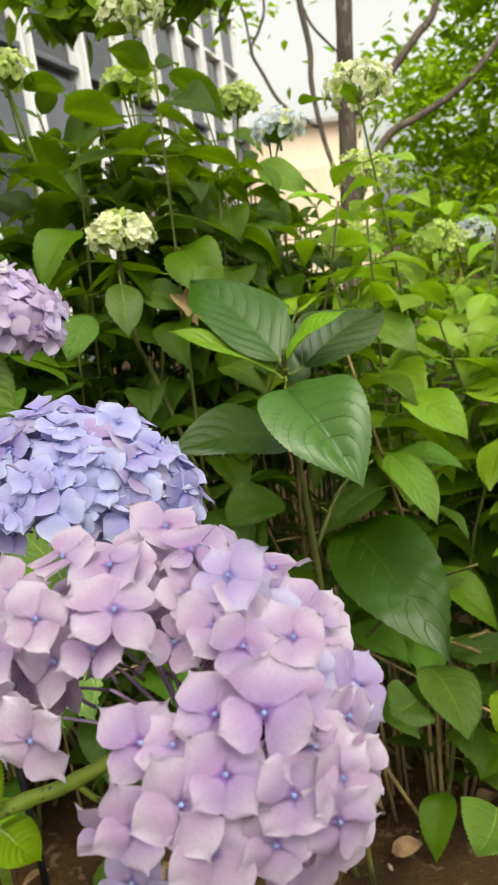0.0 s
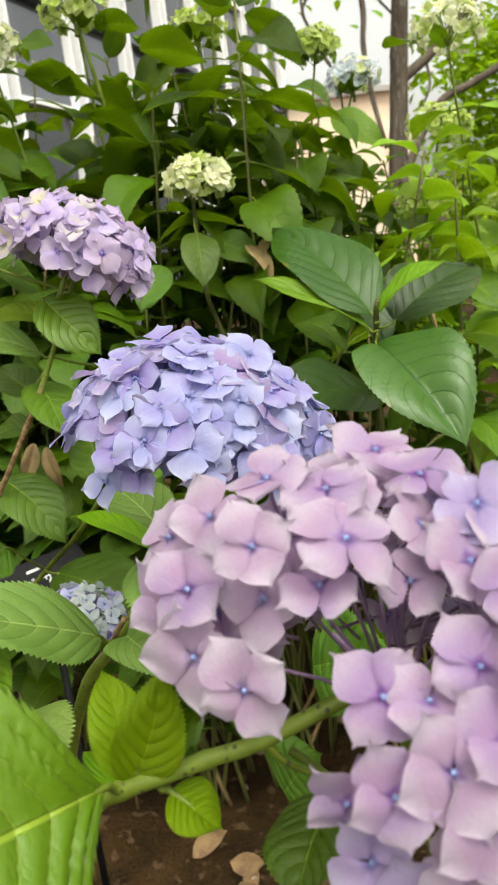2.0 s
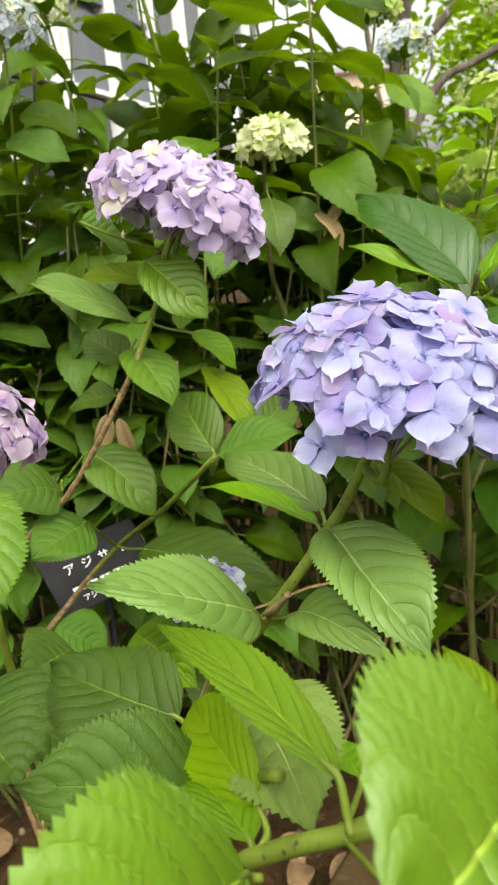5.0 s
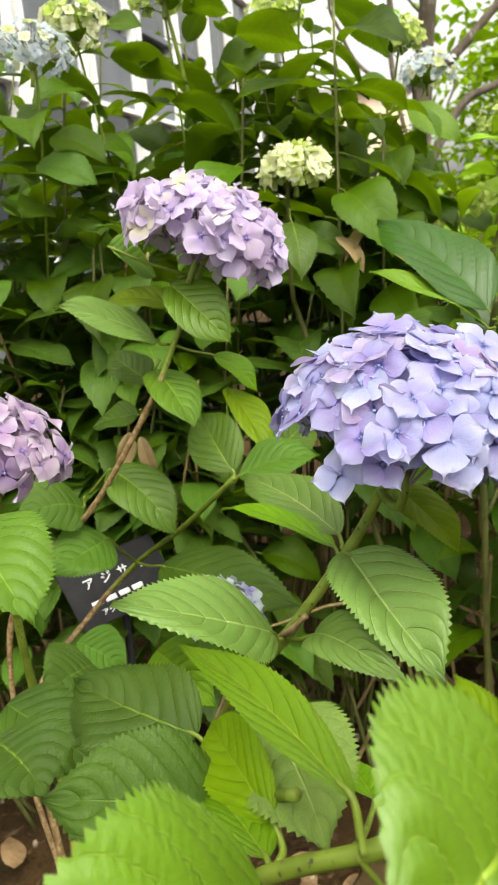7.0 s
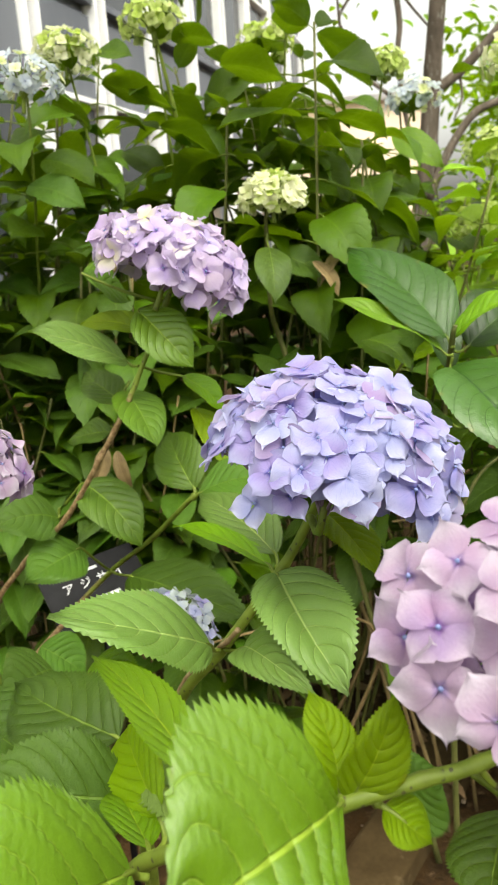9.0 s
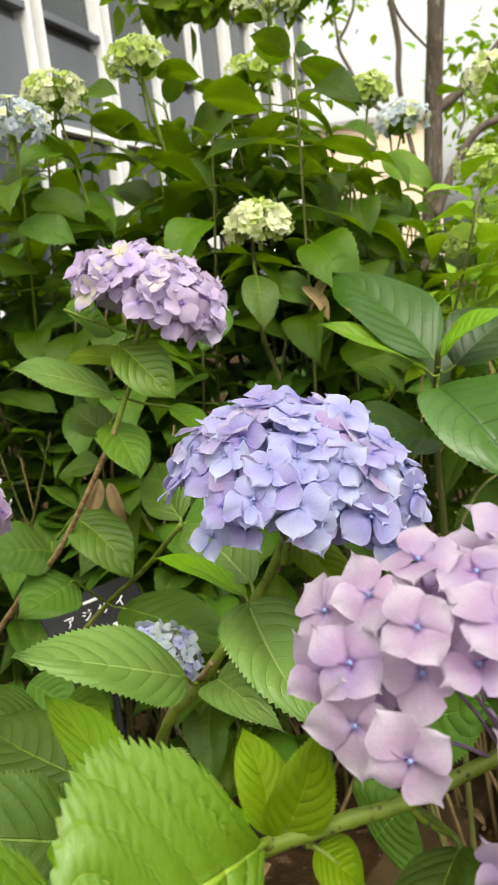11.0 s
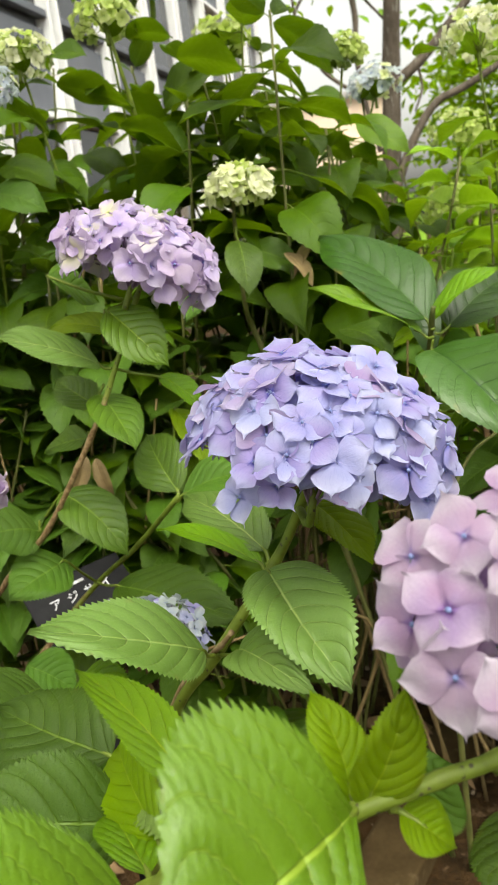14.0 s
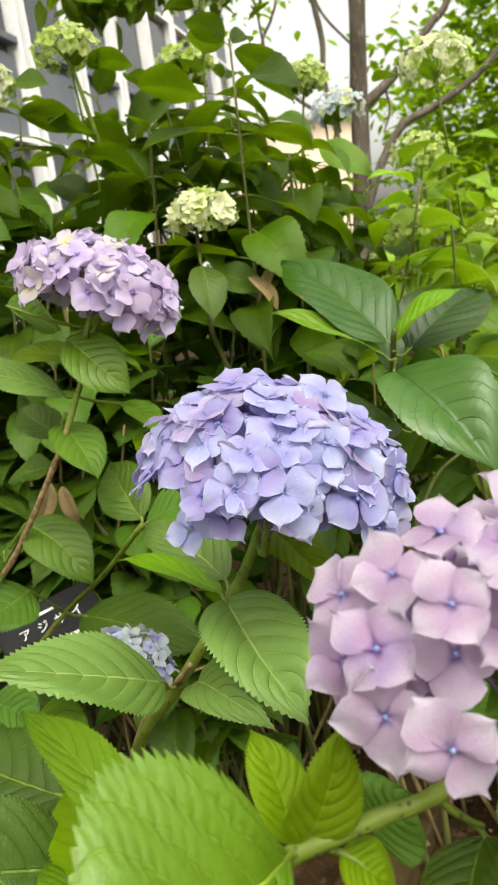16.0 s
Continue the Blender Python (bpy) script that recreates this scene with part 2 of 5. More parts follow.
BARK = plain("bark", (0.065, 0.052, 0.038), (0.13, 0.105, 0.08), 18, 0.85, 0.8, 0.01, (1, 1, 0.2), 0.2, 0, (0.26, 0.25, 0.21))
SOIL = plain("soil", (0.020, 0.011, 0.0035), (0.052, 0.028, 0.009), 9, 0.95, 1.0, 0.02, (1, 1, 1), 0.15, 0, (0.12, 0.078, 0.04))
STONE = plain("kerb_stone", (0.040, 0.026, 0.010), (0.064, 0.043, 0.018), 14, 0.9, 0.5, 0.003, (1, 1, 1), 0.1, 0, (0.085, 0.060, 0.030))
LITTER = plain("dry_leaf", (0.11, 0.062, 0.028), (0.22, 0.14, 0.065), 25, 0.8, 0.4, 0.002)
WITHERED = plain("withered_leaf", (0.13, 0.09, 0.036), (0.22, 0.155, 0.065), 40, 0.75, 0.4, 0.001)
PEBBLE = plain("pebble", (0.14, 0.10, 0.065), (0.28, 0.22, 0.15), 30, 0.8, 0.4, 0.002)
GREY = plain("grey_panel", (0.11, 0.12, 0.14), (0.15, 0.16, 0.18), 0.8, 0.6, 0.1, 0.01, (1, 1, 0.3))
WHITE = plain("white_paint", (0.78, 0.78, 0.77), (0.85, 0.85, 0.84), 1.5, 0.45, 0.1, 0.004)
RENDERED = plain("peach_render", (0.72, 0.57, 0.42), (0.80, 0.66, 0.50), 0.7, 0.85, 0.3, 0.01, (1, 1, 0.5))
ROOF = plain("roof_sheet", (0.30, 0.29, 0.28), (0.40, 0.38, 0.36), 1.2, 0.7, 0.3, 0.01)
PLATE = plain("black_plate", (0.008, 0.008, 0.009), (0.014, 0.014, 0.015), 30, 0.6, 0.1, 0.0005, spec=0.12)
INK = plain("white_ink", (0.62, 0.63, 0.64), (0.7, 0.7, 0.7), 40, 0.6, 0.1, 0.0002)
GLASS = Net("dark_glass").done((0.03, 0.035, 0.04), 0.08, 0.0, 0.6)


# ---- mesh helpers ----
def mesh_of(name, bm, mats, smooth=True):
    me = bpy.data.meshes.new(name)
    bm.to_mesh(me)
    bm.free()
    for m in mats:
        me.materials.append(m)
    if smooth:
        me.polygons.foreach_set("use_smooth", [True] * len(me.polygons))
    return me


def part(name, bm, material, parent, label="", at=(0, 0, 0), smooth=True):
    """Links a bmesh as one mesh object under a thing or a part; at: its origin within the parent."""
    mats = material if isinstance(material, (list, tuple)) else [material]
    ob = new(name, mesh_of(name, bm, mats, smooth))
    ob.parent, ob.location = parent, at
    return tagged(ob, label)


def thing(name, base, label, category, group="", kind=""):
    e = new(name)
    e.empty_display_size = 0.1
    e.location = base
    return tagged(e, label, category, group, kind)


def spline(points, steps=6):
    """Points along a smooth line through the given ones."""
    p = [Vector(q) for q in points]
    p = [2 * p[0] - p[1]] + p + [2 * p[-1] - p[-2]]
    out = []
    for i in range(1, len(p) - 2):
        a, b, c, d = p[i - 1 : i + 3]
        for s in range(steps):
            t = s / steps
            out.append(0.5 * (2 * b + (c - a) * t + (2 * a - 5 * b + 4 * c - d) * t * t + (3 * b - a - 3 * c + d) * t**3))
    return out + [p[-2]]


def tube(bm, points, r0, r1, sides=8, steps=6, knots=0.0, slot=0):
    """A tapered round stem along a smooth line; knots: swellings at the given points."""
    line = spline(points, steps)
    n, rings, side = len(line), [], Vector((0.31, 0.87, 0.38))
    for i, q in enumerate(line):
        way = (line[min(i + 1, n - 1)] - line[max(i - 1, 0)]).normalized()
        x = side.cross(way).normalized()
        y = way.cross(x)
        side = y
        r = r0 + (r1 - r0) * i / (n - 1)
        if knots and i % steps == 0:
            r *= 1 + knots
        rings.append([bm.verts.new(q + (x * math.cos(a) + y * math.sin(a)) * r) for a in (2 * math.pi * k / sides for k in range(sides))])
    for a, b in zip(rings, rings[1:]):
        for k in range(sides):
            f = bm.faces.new((a[k], a[(k + 1) % sides], b[(k + 1) % sides], b[k]))
            f.material_index = slot
    for ring in (rings[0][::-1], rings[-1]):
        bm.faces.new(ring).material_index = slot


def box(bm, x0, y0, z0, x1, y1, z1, bevel=0.0):
    made = bmesh.ops.create_cube(bm, size=1, matrix=Matrix.Translation(((x0 + x1) / 2, (y0 + y1) / 2, (z0 + z1) / 2)) @ Matrix.Diagonal((x1 - x0, y1 - y0, z1 - z0, 1)))
    if bevel:
        edges = {e for v in made["verts"] for e in v.link_edges}
        bmesh.ops.bevel(bm, geom=list(edges), offset=bevel, segments=2, affect="EDGES", profile=0.6)


def basis(axis, up):
    """A turn whose x runs along axis and whose z lies towards up."""
    x = Vector(axis).normalized()
    y = Vector(up).cross(x)
    if y.length < 1e-4:
        y = Vector((0.3, 0.9, 0.2)).cross(x)
    y.normalize()
    return Matrix((x, y, x.cross(y))).transposed().to_4x4()


def blade(bm, length, width, fold, arch, seed, along=44, across=5, teeth=26, slot=0, droop=0.0, quilt=0.011, calm=1.0, peak=0.78, tooth=0.055):
    """A toothed hydrangea leaf from the origin along x, its upper face towards z, quilted between its veins; peak: above 1, broadest beyond its middle."""
    uv = bm.loops.layers.uv.verify()
    rnd = random.Random(seed)
    wave, twist, skew = rnd.uniform(0, 6.3), calm * rnd.uniform(-0.3, 0.3), calm * rnd.uniform(-0.05, 0.05)
    curl = calm * rnd.uniform(-0.05, 0.12)
    rows = []
    for i in range(along + 1):
        u = i / along
        late = max(0.0, (u - 0.66) / 0.34)
        half = 0.5 * width * (math.sin(math.pi * min(1.0, u**peak)) ** (0.70 + 0.42 * late * late) if 0 < u < 1 else 0.0)
        half = max(half, 0.0006)
        saw = (u * teeth) % 1.0
        jag = tooth * width * (saw - 0.35) * min(1, 7 * u) * min(1, 9 * (1 - u)) if teeth else 0.0
        row = []
        for j in range(-across, across + 1):
            v = j / across
            rim = abs(j) == across
            s = abs(v)
            y = v * (half + (jag if rim else 0.0))
            x = length * (u + (0.45 / max(teeth, 1) * saw if rim and teeth else 0) * (1 - u))
            z = fold * s * half * 1.6 - 0.55 * fold * s**3 * half
            z += arch * length * 4 * u * (1 - u) - (droop + curl) * length * u**3
            z += quilt * width * 1.3 * abs(math.sin(math.pi * VEINS * (u - SLANT * s**1.35))) ** 0.6 * (0.25 + 3.2 * s * (1 - s)) * min(1, 4 * (1 - u), 5 * u)
            z += 0.05 * width * math.sin(u * 8 + wave + 2.4 * v) * s * min(1, 4 * u)
            z += twist * y * u + skew * length * u * u * 0.4
            row.append((bm.verts.new((x, y + skew * length * math.sin(math.pi * u), z)), u, 0.5 + 0.5 * v))
        rows.append(row)
    for a, b in zip(rows, rows[1:]):
        for j in range(2 * across):
            q = (a[j], b[j], b[j + 1], a[j + 1])
            f = bm.faces.new([t[0] for t in q])
            f.material_index = slot
            for loop, t in zip(f.loops, q):
                loop[uv].uv = t[1:]


LEAF_COUNT = [0]


def leaf(branch, base, tip, width, up, material, fold=0.15, arch=0.05, stalk=None, peak=0.78):
    """One leaf of its own shape on a branch, with the stalk that holds it."""
    LEAF_COUNT[0] += 1
    base, tip = Vector(base), Vector(tip)
    turn = basis(tip - base, up)
    bm = bmesh.new()
    far = base.y > 1.3
    blade(bm, (tip - base).length, width, fold, arch, LEAF_COUNT[0], 54 if far else 128, 4 if far else 10, 18 if far else 32, quilt=0.012 if far else (0.025 if base.y < 0.4 else 0.026 if base.y < 0.8 else 0.018), calm=0.2 if base.y < 0.33 else 1.0, peak=peak, tooth=0.018 if material in (GLOSS, SHEEN) else 0.055)
    if stalk is not None:
        inv = turn.inverted()
        root = inv @ (Vector(stalk) - base)
        tube(bm, [root, root * 0.5 + Vector((-0.002, 0, -0.004)), (0, 0, 0), (0.012, 0, -0.0004 + arch * 0.012)], 0.0022, 0.0014, 6, 4, 0, 1)
    ob = part("leaf", bm, [material, STALK], branch, "", base - branch.matrix_world.translation)
    ob.rotation_euler = turn.to_euler()
    ob.location = base - OFFSET[branch.name]
    return ob


OFFSET = {}


def branch(bush, name, points, r0, r1, material, knots=0.12, extra=()):
    """A stem of a bush, given in the world's metres."""
    bm = bmesh.new()
    tube(bm, points, r0, r1, 10, 8, knots)
    for line, a, b in extra:
        tube(bm, line, a, b, 7, 5)
    ob = part(name, bm, material, bush, "", -Vector(bush.location))
    OFFSET[ob.name] = Vector((0, 0, 0))
    return ob


def floret_mesh(name, petals, material, bud, seed, long_stalk=0.03, grid=8, open_up=0.25, curl=1.0):
    """A floret of broad sepals round a bud, on its stalk; about 2 across, to be scaled."""
    rnd = random.Random(seed)
    bm = bmesh.new()
    uv = bm.loops.layers.uv.verify()
    for p in range(petals):
        a = 2 * math.pi * p / petals + rnd.uniform(-0.12, 0.12)
        size, wide = rnd.uniform(0.84, 1.08), rnd.uniform(0.47, 0.57) * (4 / petals) ** 0.7
        cup, side, lift = curl * rnd.uniform(-0.42, 0.18), curl * rnd.uniform(-0.35, 0.55), open_up + curl * rnd.uniform(-0.12, 0.2)
        w0, level, point = rnd.uniform(0, 6), 0.05 * (p % 2), rnd.uniform(0.06, 0.22)
        rows = []
        for i in range(grid + 1):
            u = 0.5 - 0.5 * math.cos(math.pi * i / grid)
            half = wide * size * math.sin(math.pi * u**1.1) ** (0.72 + 0.3 * u * u) if 0 < i < grid else 0.03
            row = []
            for j in range(-3, 4):
                v = j / 3
                r = size * (0.05 + 0.95 * u + point * (1 - abs(v)) * u**8)
                y = v * half
                y *= 1 + 0.045 * math.sin(15 * u + w0) + 0.03 * math.sin(29 * u + 2 * w0)
                lean = y * (0.5 * math.sin(w0 * 3)) * u
                z = level + lean + lift * u + cup * u * u + side * v * v * half * 0.7 + 0.045 * math.sin(5 * u + w0 + 3 * v)
                row.append((bm.verts.new((r * math.cos(a) - y * math.sin(a), r * math.sin(a) + y * math.cos(a), z)), u, 0.5 + 0.5 * v))
            rows.append(row)
        for b, c in zip(rows, rows[1:]):
            for j in range(6):
                q = (b[j], c[j], c[j + 1], b[j + 1])
                f = bm.faces.new([t[0] for t in q])
                for loop, t in zip(f.loops, q):
                    loop[uv].uv = t[1:]
    n = len(bm.faces)
    bmesh.ops.create_icosphere(bm, subdivisions=1, radius=0.07, matrix=Matrix.Translation((0, 0, 0.05)))
    bm.faces.ensure_lookup_table()
    for f in bm.faces[n:]:
        f.material_index = 1
    tube(bm, [(0, 0, 0.03), (0.06, 0.03, -0.7), (0.0, 0.0, -1.5)], 0.04, 0.05, 5, 3, 0, 2)
    return mesh_of(name, bm, [material, bud, PEDICEL if bud is BUD else STALK])


def florets(material, bud=None, seed=0, grid=8, open_up=0.22, curl=1.0):
    return [floret_mesh("floret", (4, 4, 3, 4, 4, 3)[i], material, bud or BUD, seed + i, grid=grid, open_up=open_up, curl=curl) for i in range(6)]


F_BLUE, F_PINK, F_LILAC = florets(P_BLUE, seed=10, open_up=0.08, curl=0.5), florets(P_PINK, seed=20, open_up=0.1, curl=0.8), florets(P_LILAC, seed=30, open_up=0.08, curl=0.55)
F_PURPLE = florets(P_PURPLE, seed=40, open_up=0.2, curl=0.8)
P_MIXED = petal_material("petal_purple_and_cream", (0.66, 0.62, 0.36), (0.56, 0.52, 0.52), (0.50, 0.43, 0.60), (0.66, 0.63, 0.44))
F_MIXED = florets(P_MIXED, BUD_GREEN, 45, 8, 0.35)
F_CREAM, F_GREEN = florets(P_CREAM, BUD_GREEN, 50, 6, 0.3), florets(P_GREEN, BUD_GREEN, 60, 6, 0.4)
F_GREY = florets(P_GREY, BUD, 70, 6)


def flower_head(bush, centre, radii, count, size, choose, seed, lean=(0, 0, 0), low=-0.35, stem=None, inner=0.35, skip=None, stalks=PEDICEL, label="", drop=0.0, wild=0.2, face=(0, 0, 0)):
    """A mophead: florets over a domed ellipsoid, on stalks that spread from one stem; choose(direction, rnd) gives the floret's mesh."""
    rnd = random.Random(seed)
    centre, turn = Vector(centre), Euler([radians(q) for q in lean]).to_matrix()
    root = turn @ Vector((0, 0, -radii[2] * 0.75))
    bm = bmesh.new()
    tube(bm, [Vector(stem) - centre if stem else root * 1.35, root, root * 0.4], 0.004, 0.003, 7, 3, 0, 1)
    for i in range(14):
        a, s = i * 2.4, 0.25 + 0.65 * (i + 0.5) / 14
        d = turn @ Vector((math.cos(a) * s * radii[0], math.sin(a) * s * radii[1], math.sqrt(max(0, 1 - s * s)) * radii[2]))
        tube(bm, [root * 0.8, d * 0.35 + root * 0.25, d * 0.8], 0.0012, 0.0007, 5, 3)
    head = part("flower_head", bm, [stalks, STALK], bush, label, centre - Vector(bush.location))
    total = int(count * (1 + inner))
    for i in range(total):
        deep = i >= count
        k, n = (i - count, total - count) if deep else (i, count)
        z = 1 - (1 - low) * (k + 0.5) / n
        a = k * 2.399963 + rnd.uniform(-0.22, 0.22) + (1.3 if deep else 0)
        z = max(-0.95, min(1, z + rnd.uniform(-0.06, 0.06)))
        r = math.sqrt(1 - z * z)
        d = Vector((math.cos(a) * r, math.sin(a) * r, z))
        if skip and skip(turn @ d):
            continue
        reach = rnd.uniform(0.66, 0.78) if deep else rnd.uniform(0.93, 1.07)
        place = turn @ Vector((d.x * radii[0], d.y * radii[1], d.z * radii[2] * (1 + (drop if d.z < 0 else 0)))) * reach
        out = turn @ Vector((d.x / radii[0], d.y / radii[1], d.z / radii[2]))
        out = out.normalized() + Vector((rnd.gauss(0, wild), rnd.gauss(0, wild), rnd.gauss(0.12, 0.18))) + Vector(face)
        ob = new("floret", choose(turn @ d, rnd)[rnd.choice((0, 0, 1, 1, 2, 2, 3, 4, 4, 5))])
        spin = out.to_track_quat("Z", "Y").to_matrix().to_4x4() @ Matrix.Rotation(rnd.uniform(0, 6.3), 4, "Z")
        ob.parent = head
        ob.matrix_basis = Matrix.Translation(place) @ spin @ Matrix.Scale(size * rnd.uniform(0.84, 1.16), 4)
    return head


# ---- ground ----
GROUND = -0.30  # the bed lies lower than the zero of the plan
bm = bmesh.new()
bmesh.ops.create_grid(bm, x_segments=120, y_segments=120, size=3.0, matrix=Matrix.Translation((0, 1.5, 0)))
for v in bm.verts:
    edge = min(1.0, (3.0 - max(abs(v.co.x), abs(v.co.y - 1.5))) / 0.4)
    v.co.z = edge * (0.03 * noise.noise(v.co * 2.1) + 0.012 * noise.noise(v.co * 9.0))
outer = [e for e in bm.edges if e.is_boundary]
made = bmesh.ops.extrude_edge_only(bm, edges=outer)
for v in (g for g in made["geom"] if isinstance(g, bmesh.types.BMVert)):
    v.co.x, v.co.y, v.co.z = v.co.x * 120, (v.co.y - 1.5) * 120 + 1.5, 0
ground = new("ground", mesh_of("ground", bm, [SOIL]))
ground.location.z = GROUND
tagged(ground, "brown bare earth of the flower bed under the bushes", "ground", kind="structure")

kerb = thing("kerb", (-0.05, 1.15, GROUND), "worn tan stone edging of the flower bed", "kerb", kind="structure")
for i in range(3):
    bm = bmesh.new()
    box(bm, -0.065, 0.0, -0.1, 0.065, 0.894, 0.06, 0.010)
    stone = part("kerb_stone", bm, STONE, kerb, "", (0.230 + 0.5299 * 0.90 * (i - 1), 0.586 + 0.848 * 0.90 * (i - 1), 0.003 * (i % 2)))
    stone.rotation_euler.z = -radians(32)

pebbles = bmesh.new()
rnd = random.Random(5)
for i in range(420):
    x, y = rnd.uniform(-1.6, 1.6), rnd.uniform(0.6, 3.6)
    s = rnd.uniform(0.004, 0.012) * (1.8 if rnd.random() < 0.08 else 1)
    m = Matrix.Translation((x, y, GROUND + 0.012 + s * 0.3)) @ Euler((rnd.random() * 3, rnd.random() * 3, rnd.random() * 6)).to_matrix().to_4x4() @ Matrix.Diagonal((s, s * rnd.uniform(0.6, 1), s * rnd.uniform(0.4, 0.7), 1))
    bmesh.ops.create_icosphere(pebbles, subdivisions=1, radius=1, matrix=m)
tagged(new("pebbles", mesh_of("pebbles", pebbles, [PEBBLE])), "small tan pebbles scattered on the bare earth", "pebbles", kind="stuff")

litter = bmesh.new()
for i in range(160):
    x, y = rnd.uniform(-1.2, 1.4), rnd.uniform(0.7, 2.8)
    sub = bmesh.new()
    blade(sub, rnd.uniform(0.05, 0.11), rnd.uniform(0.03, 0.06), rnd.uniform(-0.5, 0.5), rnd.uniform(-0.1, 0.2), i, 8, 2, 0)
    tmp = bpy.data.meshes.new("litter")
    sub.transform(Matrix.Translation((x, y, GROUND + 0.03 + rnd.uniform(0, 0.02))) @ Euler((rnd.uniform(-0.5, 0.5), rnd.uniform(-0.4, 0.4), rnd.uniform(0, 6.3))).to_matrix().to_4x4())
    sub.to_mesh(tmp)
    litter.from_mesh(tmp)
    bpy.data.meshes.remove(tmp)
    sub.free()
tagged(new("leaf_litter", mesh_of("leaf_litter", litter, [LITTER])), "dry brown fallen leaves on the earth", "leaf litter", kind="stuff")

fallen = thing("fallen_leaf", (0.225, 1.86, GROUND + 0.03), "large curled ochre fallen leaf on the earth", "leaf")
bm = bmesh.new()
blade(bm, 0.17, 0.10, -0.3, 0.12, 77, 30, 4, 0)
part("leaf_blade", bm, WITHERED, fallen, "", (-0.07, 0.05, 0.012)).rotation_euler = (0.25, 0.1, -0.6)

# ---- the grey office building ----
FACE = Matrix.Translation((-4.36, 1.11, 0)) @ Matrix.Rotation(-radians(14.3), 4, "Z")
office = thing("office_building", FACE @ Vector((-3, 14, GROUND)), "grey panelled office building with paired white fins and dark windows", "building")


def office_part(name, bm, material, parent=None, label="", smooth=False):
    bm.transform(Matrix.Translation(-Vector(office.location)) @ FACE)
    return part(name, bm, material, parent or office, label, (0, 0, 0), smooth)


BAY, FIRST, LAST, HIGH = 1.55, 3.05, 20.15, 11.0
bm = bmesh.new()
box(bm, -6, FIRST - 1, GROUND, -0.42, LAST, HIGH)
office_part("wall", bm, GREY)
bm = bmesh.new()
box(bm, -6.1, FIRST - 1.1, HIGH, -0.1, LAST + 0.1, HIGH + 0.25, 0.02)
office_part("roof", bm, ROOF)
count = int((LAST - FIRST) / BAY) + 1
for i in range(count):
    y = FIRST + i * BAY
    for s in (-0.12, 0.12):
        bm = bmesh.new()
        box(bm, -0.42, y + s - 0.022, 0.1, -0.24, y + s + 0.022, HIGH - 0.1, 0.006)
        office_part("fin", bm, WHITE)
    if i + 1 == count:
        break
    for level in range(4):
        z = 1.0 + 2.75 * level
        bm = bmesh.new()
        box(bm, -0.44, y + 0.16, z + 1.62, -0.33, y + BAY - 0.16, z + 2.60, 0.008)
        office_part("panel", bm, GREY)
        bm = bmesh.new()
        box(bm, -0.43, y + 0.20, z + 0.05, -0.36, y + BAY - 0.20, z + 1.56, 0.006)
        pane = office_part("window", bm, GLASS)
        bm = bmesh.new()
        box(bm, -0.40, y + 0.15, z + 1.59, -0.24, y + BAY - 0.15, z + 1.65, 0.006)
        office_part("rail", bm, WHITE)
        bm = bmesh.new()
        box(bm, -0.40, y + 0.15, z - 0.03, -0.26, y + BAY - 0.15, z + 0.05, 0.006)
        office_part("sill", bm, GREY)

# ---- the peach house behind the tree ----
house = thing("house", (1.0, 22.5, GROUND), "peach rendered house with a pale sheet roof", "house")
bm = bmesh.new()
box(bm, -1.7, -2.5, 0, 2.3, 2.5, 3.2)
box(bm, -0.6, -2.2, 3.2, 2.2, 2.5, 4.2)
part("wall", bm, RENDERED, house, "", (0, 0, 0), False)
bm = bmesh.new()
box(bm, -1.9, -2.7, 3.2, -0.6, 2.6, 3.32, 0.02)
box(bm, -0.8, -2.4, 4.2, 2.4, 2.6, 4.34, 0.02)
part("roof", bm, ROOF, house, "", (0, 0, 0), False)
for x in (-1.2,):
    for z in (0.9, 2.1):
        bm = bmesh.new()
        box(bm, x - 0.35, -2.53, z, x + 0.35, -2.46, z + 0.8, 0.01)
        w = part("window", bm, WHITE, house, "", (0, 0, 0), False)
        bm = bmesh.new()
        box(bm, x - 0.3, -2.55, z + 0.05, x + 0.3, -2.5, z + 0.75)
        part("pane", bm, GLASS, w, "", (0, 0, 0), False)


# ---- trees ----
def foliage(bm, spots, rnd, size, per, spread, flat=0.45):
    """Sprays of small folded leaves round the given spots."""
    uv = bm.loops.layers.uv.verify()
    for c in spots:
        for _ in range(per):
            p = Vector(c) + Vector((rnd.gauss(0, spread), rnd.gauss(0, spread), rnd.gauss(0, spread * flat)))
            s = size * rnd.uniform(0.6, 1.3)
            m = Matrix.Translation(p) @ Euler((rnd.gauss(0, 0.5), rnd.gauss(0.25, 0.45), rnd.uniform(0, 6.3))).to_matrix().to_4x4()
            rim = [(0, 0, 0), (0.35 * s, 0.26 * s, 0.07 * s), (0.7 * s, 0.2 * s, 0.03 * s), (s, 0, -0.12 * s), (0.7 * s, -0.2 * s, 0.03 * s), (0.35 * s, -0.26 * s, 0.07 * s)]
            tex = [(0, 0.5), (0.35, 1), (0.7, 0.9), (1, 0.5), (0.7, 0.1), (0.35, 0)]
            vs = [bm.verts.new(m @ Vector(q)) for q in rim]
            for quad in ((0, 1, 2, 3), (0, 3, 4, 5)):
                f = bm.faces.new([vs[q] for q in quad])
                for loop, q in zip(f.loops, quad):
                    loop[uv].uv = tex[q]


